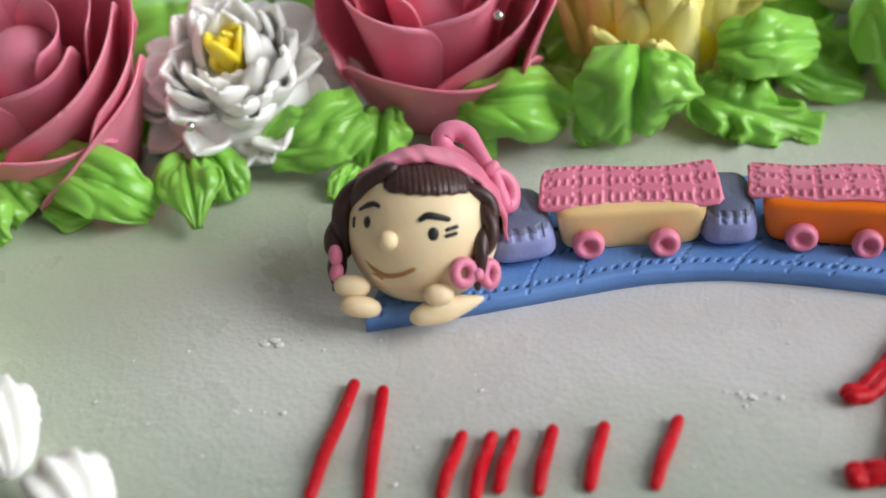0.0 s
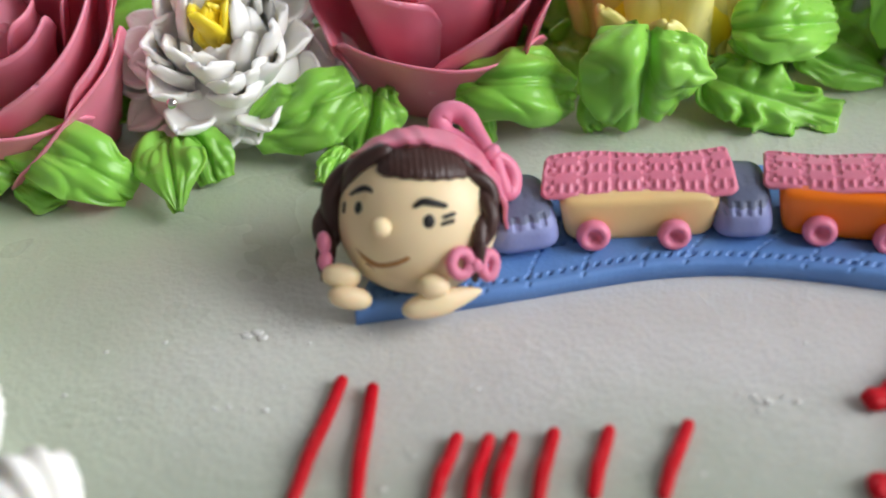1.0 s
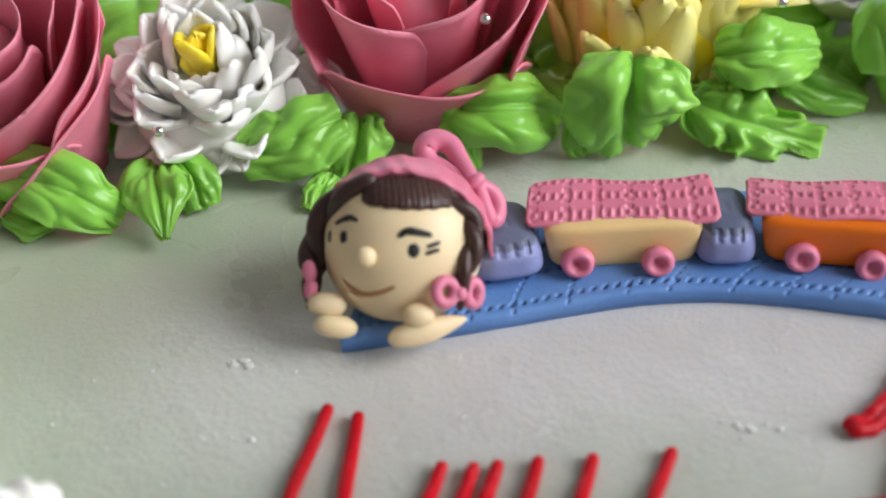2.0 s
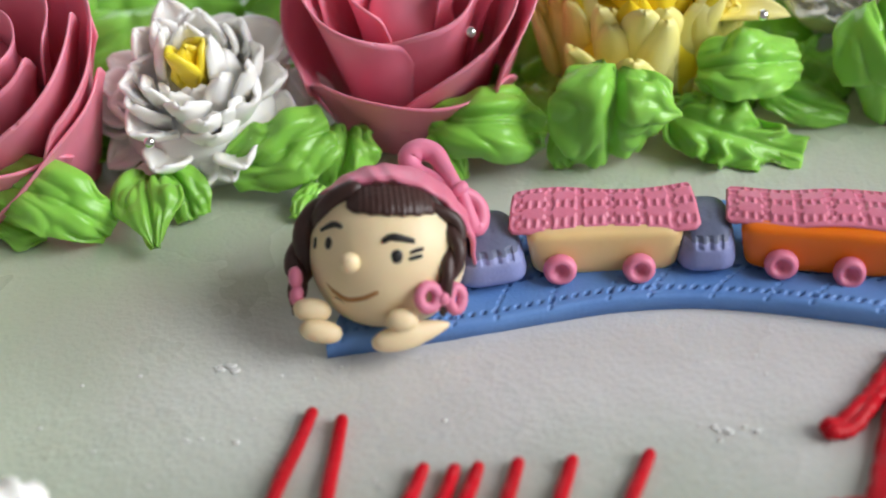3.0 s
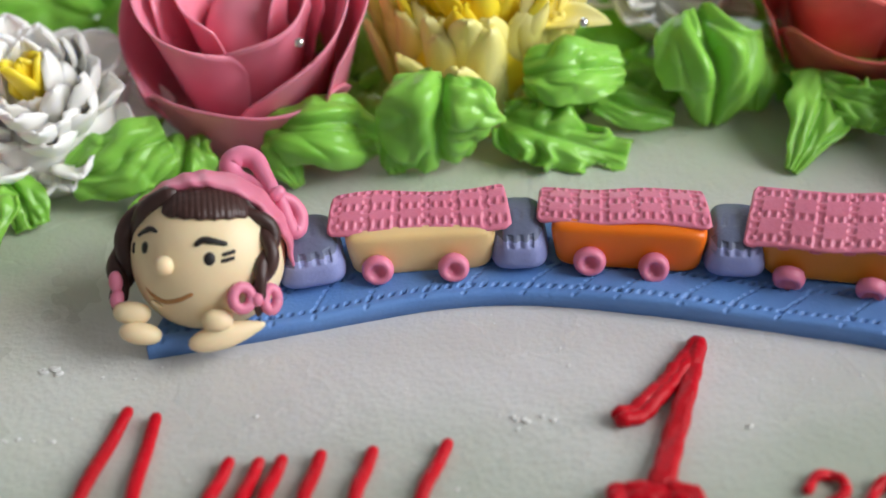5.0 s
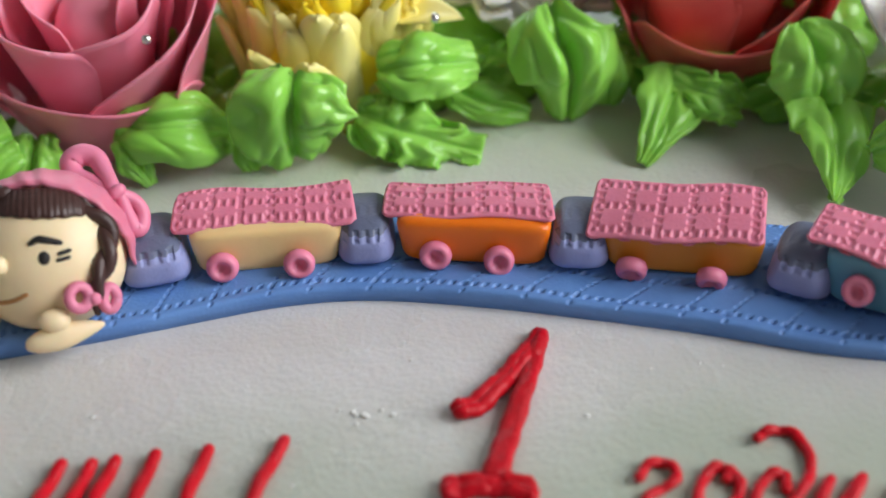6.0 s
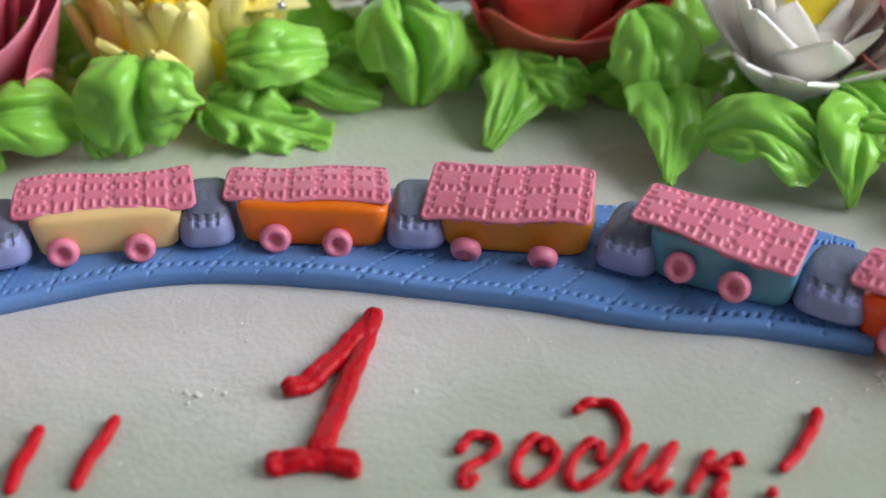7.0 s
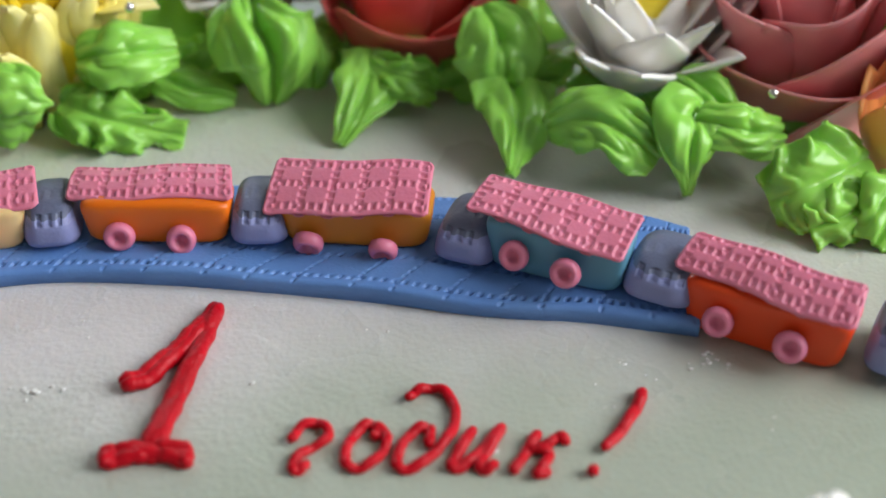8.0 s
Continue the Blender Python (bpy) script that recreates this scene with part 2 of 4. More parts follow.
def box(lo, hi):
    x, y, z = zip(lo, hi)
    v = [(x[i], y[j], z[k]) for i in (0, 1) for j in (0, 1) for k in (0, 1)]
    return np.array(v), [(0, 1, 3, 2), (4, 6, 7, 5), (0, 4, 5, 1), (2, 3, 7, 6), (0, 2, 6, 4), (1, 5, 7, 3)]


def wobble(p, scale, amount, seed=0):
    return noise.noise(Vector((p[0] * scale + seed * 7.3, p[1] * scale, p[2] * scale))) * amount


# ---- the room that closes the place ----
def structure(name, geo, mat, label):
    return tagged(part(name, geo, mat, None, smooth=False), label, "wall", kind="structure")


X0, X1, Y0, Y1, Z0, Z1 = -1.6, 1.6, -1.5, 2.0, -0.85, 1.8
structure("floor", box((X0, Y0, Z0 - 0.1), (X1, Y1, Z0)), OAK, "plain wooden floor of the room")
structure("ceiling", box((X0, Y0, Z1), (X1, Y1, Z1 + 0.1)), PAINT, "plain white ceiling")
structure("wall_west", box((X0 - 0.1, Y0, Z0), (X0, Y1, Z1)), PAINT, "plain pale wall")
structure("wall_south", box((X0, Y0 - 0.1, Z0), (X1, Y0, Z1)), PAINT, "plain pale wall")


def wall_with_opening(name, along_y, at, lo, hi, o0, o1, low, high):
    bits = [(lo, o0, Z0, Z1), (o1, hi, Z0, Z1), (o0, o1, Z0, low), (o0, o1, high, Z1)]
    geos = []
    for a, b, z0, z1 in bits:
        g = box((at, a, z0), (at + 0.1, b, z1)) if along_y else box((a, at, z0), (b, at + 0.1, z1))
        geos.append((*g, 0))
    structure(name, join(*geos), PAINT, "plain pale wall with a window opening")


wall_with_opening("wall_east", True, X1, Y0, Y1, -0.80, 0.60, 0.3, 1.6)
wall_with_opening("wall_north", False, Y1, X0, X1, -0.9, 0.7, 0.15, 1.15)
tagged(part("table", join((*box((-0.75, -0.15, -0.125), (0.85, 0.75, -0.0955)), 0), *[(*box((x, y, Z0), (x + 0.06, y + 0.06, -0.125)), 0) for x in (-0.7, 0.74) for y in (-0.1, 0.64)]), OAK, None, smooth=False), "plain wooden table under the cake", "table", kind="structure")

# ---- the cake ----
CX, CY, CR = 0.086, 0.300, 0.236


def cake_geo():
    nr, na = 150, 420
    rim = 0.012
    prof = [(CR - rim) * (i / nr) ** 0.8 for i in range(nr + 1)]
    prof = [(r, 0.0) for r in prof] + [(CR - rim + rim * math.sin(a), -rim + rim * math.cos(a)) for a in np.linspace(0.2, math.pi / 2, 7)] + [(CR, -0.05), (CR, -0.095)]
    verts, faces = [(CX, CY, 0)], []
    for r, z in prof[1:]:
        for k in range(na):
            a = 2 * math.pi * k / na
            x, y = CX + r * math.cos(a), CY + r * math.sin(a)
            dz = wobble((x, y, 0), 28, 0.0006) + wobble((x, y, 0), 120, 0.00012, 3) + wobble((x, y, 0), 420, 0.00008, 5)
            verts.append((x, y, z + dz * (1 if z > -0.09 else 0)))
    for k in range(na):
        faces.append((0, 1 + k, 1 + (k + 1) % na))
    for i in range(len(prof) - 2):
        for k in range(na):
            j = (k + 1) % na
            faces.append((1 + i * na + k, 1 + (i + 1) * na + k, 1 + (i + 1) * na + j, 1 + i * na + j))
    faces.append(tuple(1 + (len(prof) - 2) * na + k for k in reversed(range(na))))
    return np.array(verts), faces


cake = tagged(part("cake", cake_geo(), CREAM), "round white cream cake with green airbrush, front tinted and darkened for dimmer light", "cake")

# ---- train track: a strip of quilted blue fondant ----
FRONT = spline([(-0.0244, 0.1974), (-0.0006, 0.2009), (0.0186, 0.2048), (0.036, 0.2075), (0.0538, 0.2069), (0.0767, 0.2015), (0.0986, 0.1945), (0.1197, 0.1872), (0.1383, 0.1797), (0.160, 0.1730), (0.1803, 0.1652)], 24)
BACK = spline([(-0.016, 0.2300), (0.008, 0.2365), (0.030, 0.2395), (0.0560, 0.2399), (0.082, 0.2350), (0.106, 0.2285), (0.130, 0.2215), (0.150, 0.2150), (0.168, 0.2085), (0.180, 0.2035), (0.1893, 0.1978)], 24)


def stitched(a, b, panel_a, panel_b, pitch, width, deep, first_a=0.0, first_b=0.0):
    """Depth of the pressed stitches at lengths a and b: rows of small square pits on the lines of a grid."""
    def lines(x, panel, first):
        return np.abs((x - first + panel / 2) % panel - panel / 2)
    def pits(x):
        return np.clip((0.34 - np.abs((x % pitch) / pitch - 0.5)) / 0.06, 0, 1)
    on_a = np.clip((width - lines(a, panel_a, first_a)) / (width * 0.35), 0, 1) * pits(b)
    on_b = np.clip((width - lines(b, panel_b, first_b)) / (width * 0.35), 0, 1) * pits(a)
    return deep * np.maximum(on_a, on_b)


def quilt(a, b):
    """Depth of the marks on the strip: rows of square pits along it, and finer pricked lines across it."""
    def near(x, step, first, half):
        d = np.abs((x - first + step / 2) % step - step / 2)
        return np.clip((half - d) / (half * 0.3), 0, 1)
    def dots(x, pitch, fill):
        return np.clip((fill / 2 - np.abs((x % pitch) / pitch - 0.5)) / 0.07, 0, 1)
    bend = a + 0.0007 * np.sin(b * 300)
    row = near(b + 0.0003 * np.sin(a * 75), 0.0092, 0.0032, 0.00075) * dots(bend, 0.0023, 0.50)
    cross = near(bend + 0.0012 * np.sin(np.floor(a / 0.0105) * 2.3), 0.0105, 0.003, 0.0005) * dots(b, 0.0017, 0.50)
    return np.maximum(0.00090 * row, 0.00050 * cross)


def track_geo():
    nu, nv = 900, 120
    f = np.stack([np.interp(np.linspace(0, 1, nu), np.linspace(0, 1, len(FRONT)), FRONT[:, k]) for k in (0, 1)], 1)
    g = np.stack([np.interp(np.linspace(0, 1, nu), np.linspace(0, 1, len(BACK)), BACK[:, k]) for k in (0, 1)], 1)
    s = np.concatenate([[0], np.cumsum(np.linalg.norm(np.diff(f, axis=0), axis=1))])
    def fn(u, v):
        i = np.rint((u + 1) / 2 * (nu - 1)).astype(int)
        wide = np.linalg.norm(g - f, axis=1)[i]
        x, y = f[i, 0] + (g[i, 0] - f[i, 0]) * v, f[i, 1] + (g[i, 1] - f[i, 1]) * v
        w = v * wide
        edge = np.minimum(np.minimum(w, wide - w), np.minimum(s[i], s[-1] - s[i]) + 0.0005)
        z = 0.0040 - 0.0009 * np.exp(-edge / 0.0004) - quilt(s[i], w)
        z = z + 0.0003 * np.sin(s[i] * 140) + 0.0002 * np.sin(w * 420 + s[i] * 60)
        return x, y, z
    return sheet(fn, nu, nv, 0.0001)


def track_body():
    v, f = track_geo()
    k = len(v) // 2
    v = v.copy()
    v[k:, 2] = 0.0002
    return v, f


tagged(part("train_track", track_body(), BLUE_FONDANT), "wavy blue fondant strip with stitched pattern on the cake", "cake decoration")

# ---- wagons ----
def roof_geo(fl, fr, bl, br, bulge, seed):
    fl, fr, bl, br = (np.array(c) for c in (fl, fr, bl, br))
    length, depth = np.linalg.norm(fr - fl), np.linalg.norm(bl - fl)
    rng = np.random.default_rng(seed)
    ph = rng.uniform(0, 6, 4)
    nu, nv = int(length / 0.00024), int(depth / 0.00024)
    def fn(u, v):
        a, b = (u + 1) / 2, v
        # corners a little rounded
        cut = 0.0012 * (np.maximum(np.abs(u) - 0.93, 0) / 0.07) ** 2
        p = (fl[None, None] * ((1 - a) * (1 - b))[..., None] + fr * (a * (1 - b))[..., None] + bl * ((1 - a) * b)[..., None] + br * (a * b)[..., None])
        inward = (bl - fl) / depth
        p = p + inward * (cut * np.where(b < 0.5, 1, -1))[..., None] * (np.abs(b - 0.5) * 2)[..., None]
        p = p + inward * (0.0005 * np.sin(a * 9 + ph[0]) * (1 - b) + 0.0005 * np.sin(a * 8 + ph[1]) * b)[..., None]
        z = bulge * (1 - (2 * b - 1) ** 2) + 0.00022 * np.sin(a * 6 + ph[2]) + 0.0001 * np.sin(a * 13 + ph[3])
        sa, sb = a * length, b * depth
        rim = np.minimum(np.minimum(sa, length - sa), np.minimum(sb, depth - sb))
        z = z - 0.0005 * np.exp(-rim / 0.0004)
        z = z - stitched(sa, sb, 0.0064, depth / 2.7, 0.0019, 0.0009, 0.00042, 0.0016, 0.0018) * (rim > 0.0006)
        return p[..., 0], p[..., 1], p[..., 2] + z
    v, f = sheet(fn, nu, nv, 0.0013)
    return v, f


def wheel_geo():
    """A small ball pressed flat with a dimple in its middle, facing -y."""
    prof = [(0.0, -0.0002), (0.0007, -0.0003), (0.0012, -0.0010), (0.0016, -0.0018), (0.0022, -0.0021), (0.0028, -0.0018), (0.0032, -0.0010), (0.0033, -0.0001), (0.0030, 0.0008), (0.002, 0.0012)]
    seg = 24
    verts, faces = [(0, prof[0][1], 0)], []
    for r, y in prof[1:]:
        for k in range(seg):
            a = 2 * math.pi * k / seg
            verts.append((r * math.cos(a), y, r * math.sin(a)))
    for k in range(seg):
        faces.append((0, 1 + k, 1 + (k + 1) % seg))
    for i in range(len(prof) - 2):
        for k in range(seg):
            j = (k + 1) % seg
            faces.append((1 + i * seg + k, 1 + (i + 1) * seg + k, 1 + (i + 1) * seg + j, 1 + i * seg + j))
    faces.append(tuple(1 + (len(prof) - 2) * seg + k for k in reversed(range(seg))))
    return np.array(verts), faces


def wagon(mat, label, b0, b1, z0, z1, depth, corners, wheels, tip, bulge, seed):
    """b0, b1: the front lower corners on the plan; corners: the roof's; wheels: places of their middles; tip: the wheels' backward lean."""
    b0, b1 = np.array(b0), np.array(b1)
    mid = (b0 + b1) / 2
    along = (b1 - b0) / np.linalg.norm(b1 - b0)
    back = np.array((-along[1], along[0]))
    turn = math.degrees(math.atan2(along[1], along[0]))
    centre = mid + back * depth / 2
    thing = base("train_wagon", (centre[0], centre[1], z0), label, "toy wagon", "wagons of the fondant train", turn=(0, 0, turn))
    half = np.linalg.norm(b1 - b0) / 2
    def swell(v):
        w = 1 + 0.055 * v[2]
        return np.array((v[0] * w, v[1] * (1 + 0.03 * v[2]) + 0.02 * math.sin(v[0] * 3 + seed), v[2]))
    part("body", blob((0, 0, (z1 - z0) / 2), ((half, 0, 0), (0, depth / 2, 0), (0, 0, (z1 - z0) / 2)), 7, 17, swell), mat, thing)
    inv = thing.matrix_world.inverted()
    local = [inv @ Vector(c) for c in corners]
    part("roof", roof_geo(*local, bulge, seed), PINK_FONDANT, thing, "pink quilted fondant roof slab")
    for i, w in enumerate(wheels):
        p = inv @ Vector(w)
        ob = part("wheel", wheel_geo(), WHEEL_PINK, thing, "pink fondant disc with a dimple")
        ob.matrix_local = pose(p.x, p.y, p.z, tip, 0, (seed * 37 + i * 23) % 11 - 5)
        ob.scale = (1 + 0.04 * math.sin(seed + i * 2), 1, 1 + 0.04 * math.cos(seed * 2 + i))


wagon(BODY_CREAM, "cream fondant wagon with pink quilted roof on the track", (0.0163, 0.2150), (0.0468, 0.2150), 0.0038, 0.0145, 0.0115,
      [(0.0120, 0.2172, 0.0140), (0.0505, 0.2160, 0.0146), (0.0136, 0.2265, 0.0180), (0.0500, 0.2272, 0.0176)], [(0.0223, 0.2138, 0.0070), (0.0381, 0.2132, 0.0069)], -14, 0.0008, 1)
wagon(BODY_ORANGE, "bright orange fondant wagon with pink quilted roof on the track", (0.0588, 0.2148), (0.0893, 0.2086), 0.0038, 0.0145, 0.0115,
      [(0.0556, 0.2175, 0.0143), (0.0910, 0.2103, 0.0154), (0.0576, 0.2290, 0.0150), (0.0918, 0.2235, 0.0156)], [(0.0664, 0.2126, 0.0068), (0.0793, 0.2097, 0.0063)], -14, 0.0008, 2)
wagon(BODY_OCHRE, "ochre fondant wagon with tilted pink quilted roof on the track", (0.1006, 0.2066), (0.1312, 0.1985), 0.0040, 0.0140, 0.0125,
      [(0.0963, 0.2065, 0.0131), (0.1301, 0.1955, 0.0160), (0.1015, 0.2203, 0.0180), (0.1345, 0.2096, 0.0200)], [(0.1059, 0.2040, 0.0062), (0.1212, 0.1986, 0.0062)], 26, 0.0005, 3)
wagon(BODY_TEAL, "teal fondant wagon with pink quilted roof on the track", (0.1414, 0.1912), (0.1664, 0.1752), 0.0040, 0.0165, 0.0120,
      [(0.1377, 0.1945, 0.0179), (0.1649, 0.1726, 0.0158), (0.1455, 0.2048, 0.0188), (0.1738, 0.1842, 0.0188)], [(0.1467, 0.1862, 0.0100), (0.1555, 0.1783, 0.0102)], -22, 0.0004, 4)
wagon(BODY_RED, "red-orange fondant wagon with pink quilted roof on the cake", (0.1772, 0.1690), (0.2030, 0.1482), 0.0003, 0.0128, 0.0125,
      [(0.1761, 0.1729, 0.0140), (0.2022, 0.1458, 0.0140), (0.1830, 0.1784, 0.0180), (0.2090, 0.1542, 0.0180)], [(0.1826, 0.1624, 0.0062), (0.1937, 0.1526, 0.0062)], -22, 0.0004, 5)


def coupling(a, b, z0, top, depth, seed, label):
    """A lavender arch between two wagons, from plan point a to b along its front foot."""
    a, b = np.array(a), np.array(b)
    along = (b - a) / np.linalg.norm(b - a)
    back = np.array((-along[1], along[0]))
    half = np.linalg.norm(b - a) / 2
    mid = (a + b) / 2 + back * depth / 2
    turn = math.degrees(math.atan2(along[1], along[0]))
    thing = base("train_coupling", (mid[0], mid[1], z0), label, "toy wagon", "couplings of the fondant train", turn=(0, 0, turn))
    h = top - z0
    def arch(v):
        x, y, z = v
        x = x * (1.0 - 0.13 * z + 0.02 * math.sin(seed * 2 + y * 3))
        y = y * (1.0 + 0.06 * (1 - z)) if y < 0 else y
        z = z * (1 - 0.22 * y * y)
        row = y < -0.5 and 0.42 < z < 0.78
        if (row or (-0.25 < y < 0.05 and z > 0.8)) and math.sin(x * 17 + seed) > 0.1 and abs(x) < 0.92:
            y, z = y * 0.94, z * 0.965
        return np.array((x, y, z))
    v, f = blob((0, 0, h * 0.47), ((half, 0, 0), (0, depth / 2, 0), (0, 0, h * 0.53)), 3.6, 41, arch)
    v[:, 2] = np.maximum(v[:, 2], 0.0)
    dark = [int(np.mean(v[list(q), 2]) > h * 0.80 and np.mean(v[list(q), 1]) > -depth * 0.46) for q in f]
    part("block", (v, f, dark), [LAVENDER, SLATE], thing)


coupling((0.0022, 0.2100), (0.0164, 0.2126), 0.0038, 0.0134, 0.0185, 0, "lavender fondant coupling behind the doll head")
coupling((0.0462, 0.2133), (0.0578, 0.2128), 0.0038, 0.0134, 0.0185, 1, "lavender fondant coupling between two wagons")
coupling((0.0893, 0.2070), (0.1013, 0.2048), 0.0038, 0.0134, 0.0185, 2, "lavender fondant coupling between two wagons")
coupling((0.1305, 0.1953), (0.1418, 0.1883), 0.0038, 0.0134, 0.0185, 3, "lavender fondant coupling between two wagons")
coupling((0.1660, 0.1756), (0.1785, 0.1668), 0.0038, 0.0134, 0.0185, 4, "lavender fondant coupling at the end of the track")
coupling((0.2068, 0.1478), (0.2180, 0.1398), 0.0004, 0.0127, 0.0185, 5, "lavender fondant coupling lying on the cake")


# ---- doll head at the front of the train ----
HEAD = np.array((-0.0119, 0.2134, 0.0139))
HR = 0.0156
# the head's own axes: sideways, up along its tilt, and out through its cheek
SIDE, RISE, OUT = np.array((0.9786, 0.1171, -0.1690)), np.array((0.0659, 0.5999, 0.7974)), np.array((0.1947, -0.7915, 0.5794))


def doll_head():
    def put(x, y, z):
        return HEAD + HR * (SIDE * x + RISE * y + OUT * z)
    def on(x, y, k=1.0):
        return put(x, y, math.sqrt(max(0.0, k * k - x * x - y * y)))
    def arc(points, k=1.0, steps=6):
        return spline([on(x, y, k) for x, y in points], steps)
    def lump(x, y, z, ax, ay, az, tilt=0.0, p=2.1, n=9, shape=None):
        c, q = math.cos(radians(tilt)), math.sin(radians(tilt))
        return blob(put(x, y, z), ((SIDE * c + RISE * q) * HR * ax, (RISE * c - SIDE * q) * HR * ay, OUT * HR * az), p, n, shape)
    bits = []
    def add(g, slot):
        v = np.array(g[0])
        v[:, 2] = np.maximum(v[:, 2], 0.0041)
        bits.append((v, g[1], slot))
    add(blob(HEAD, (SIDE * HR, RISE * HR, OUT * HR), 2.05, 26), 0)
    # nose, eyes, brows, smile
    add(lump(-0.575, -0.150, 0.86, 0.125, 0.125, 0.115), 5)
    for x, y in ((-0.80, 0.08), (-0.02, -0.06)):
        c = on(x, y, 0.99)
        n = (c - HEAD) / np.linalg.norm(c - HEAD)
        a = np.cross(RISE, n)
        a /= np.linalg.norm(a)
        add(blob(c, (a * HR * 0.075, np.cross(n, a) * HR * 0.088, n * 0.0005), 2, 8), 2)
    add(tube(arc([(-0.88, 0.24), (-0.80, 0.29), (-0.73, 0.31), (-0.67, 0.28)], 1.005), 0.0006, 8, taper=(0.7, 1.2, 0.7)), 2)
    add(tube(arc([(-0.18, 0.12), (-0.10, 0.17), (0.02, 0.16), (0.17, 0.13)], 1.005), 0.00065, 8, taper=(0.8, 1.2, 0.8)), 2)
    for ends in ([(0.16, -0.005), (0.28, 0.035)], [(0.15, -0.085), (0.27, -0.05)], [(-0.945, 0.12), (-0.95, 0.03)]):
        add(tube(arc(ends, 1.005), 0.00042, 7), 2)
    add(tube(arc([(-0.80, -0.40), (-0.75, -0.46), (-0.69, -0.515), (-0.557, -0.59), (-0.386, -0.57), (-0.235, -0.50)], 0.992), 0.00062, 8, taper=(0.5, 1.25, 0.9)), 3)
    add(lump(-0.65, -0.63, 0.47, 0.09, 0.035, 0.04, -25), 5)
    # fringe: a slab scored into strands
    def fringe(u, v):
        x = -0.055 + 0.56 * u * (1 - 0.06 * v)
        y = 0.425 + 0.008 * np.sin(u * 19 + 1) * (1 - v) + 0.05 * u * u * (1 - v) + 0.40 * v - 0.06 * u * u * v
        k = 1.075 + 0.008 * np.abs(np.sin(u * 23 + 0.6 * v)) - 0.045 * np.abs(u) ** 8 - 0.05 * (1 - v) ** 6
        z = np.sqrt(np.maximum(k * k - x * x - y * y, 0.02))
        p = HEAD + HR * (x[..., None] * SIDE + y[..., None] * RISE + z[..., None] * OUT)
        return p[..., 0], p[..., 1], p[..., 2]
    add(sheet(fringe, 120, 16, 0.0016), 1)
    # braids of two twisted strands
    def braid(path, r, swing, turns, taper):
        line = spline([put(*q) for q in path], 12)
        tan = np.gradient(line, axis=0)
        tan /= np.linalg.norm(tan, axis=1, keepdims=True)
        fade = np.interp(np.linspace(0, 1, len(line)), [0, 0.6, 1], taper)
        for turn in (0, math.pi):
            w = np.linspace(0, turns * 2 * math.pi, len(line)) + turn
            a = np.cross(tan, OUT)
            a /= np.linalg.norm(a, axis=1, keepdims=True)
            b = np.cross(a, tan)
            add(tube(line + (a * np.cos(w)[:, None] + b * np.sin(w)[:, None]) * (swing * fade)[:, None], r * fade, 10), 1)
    braid([(-0.48, 0.68, 0.50), (-0.82, 0.52, 0.20), (-1.02, 0.22, -0.05), (-1.10, -0.10, -0.10), (-1.12, -0.36, -0.05), (-1.15, -0.60, 0.05), (-1.17, -0.80, 0.1)], 0.0021, 0.0011, 1.8, (1.0, 1.0, 0.25))
    braid([(0.40, 0.62, 0.62), (0.67, 0.40, 0.64), (0.75, 0.13, 0.72), (0.69, -0.14, 0.80), (0.60, -0.44, 0.82), (0.62, -0.74, 0.66)], 0.0015, 0.0009, 1.7, (1.0, 1.0, 0.45))
    # ribbons at the ends of the braids
    add(lump(-1.18, -0.36, 0.20, 0.09, 0.14, 0.10, 6), 4)
    add(lump(-1.16, -0.58, 0.20, 0.09, 0.13, 0.10, -6), 4)
    for x, y, z, rx in ((0.39, -0.55, 0.90, 0.12), (0.76, -0.57, 0.72, 0.085)):
        ring = [put(x + rx * math.cos(q), y + 0.14 * math.sin(q), z - 0.3 * rx * math.cos(q)) for q in np.linspace(0, 2 * math.pi, 16)]
        add(tube(ring, 0.00115, 9), 4)
    add(lump(0.575, -0.57, 0.86, 0.085, 0.09, 0.10), 4)
    # scarf: a pleated band from its front edge over the back of the head
    edge = spline([(-0.93, 0.66), (-0.557, 0.81), (-0.25, 0.87), (0.01, 0.867), (0.43, 0.735), (0.73, 0.51), (0.96, 0.24), (1.09, -0.15)], 10)
    def scarf(u, v):
        i = (u + 1) / 2 * (len(edge) - 1)
        x, y = np.interp(i, np.arange(len(edge)), edge[:, 0]), np.interp(i, np.arange(len(edge)), edge[:, 1])
        q = np.hypot(x, y)
        k = 1.115 + 0.012 * np.sin(u * 26 + 3 * v) * (1 - 0.5 * v) + 0.02 * (1 - v) ** 8 - 0.10 * v ** 2
        a0 = np.arctan2(np.sqrt(np.maximum(1.115 ** 2 - q * q, 0.0004)), q)
        a = a0 + (radians(-62) - a0) * v
        d = (x / q)[..., None] * SIDE + (y / q)[..., None] * RISE
        p = HEAD + HR * k[..., None] * (np.cos(a)[..., None] * d + np.sin(a)[..., None] * OUT)
        return p[..., 0], p[..., 1], p[..., 2]
    add(sheet(scarf, 110, 30, 0.0011), 6)
    # bow of two loops and a knot
    add(tube(spline([put(*q) for q in ((0.82, 0.84, 0.15), (0.72, 1.06, -0.08), (0.62, 1.25, -0.22), (0.44, 1.31, -0.28), (0.29, 1.20, -0.28), (0.36, 1.02, -0.2), (0.56, 0.92, -0.08), (0.79, 0.78, 0.12))], 8), 0.0023, 12, taper=(0.7, 1.1, 0.7)), 4)
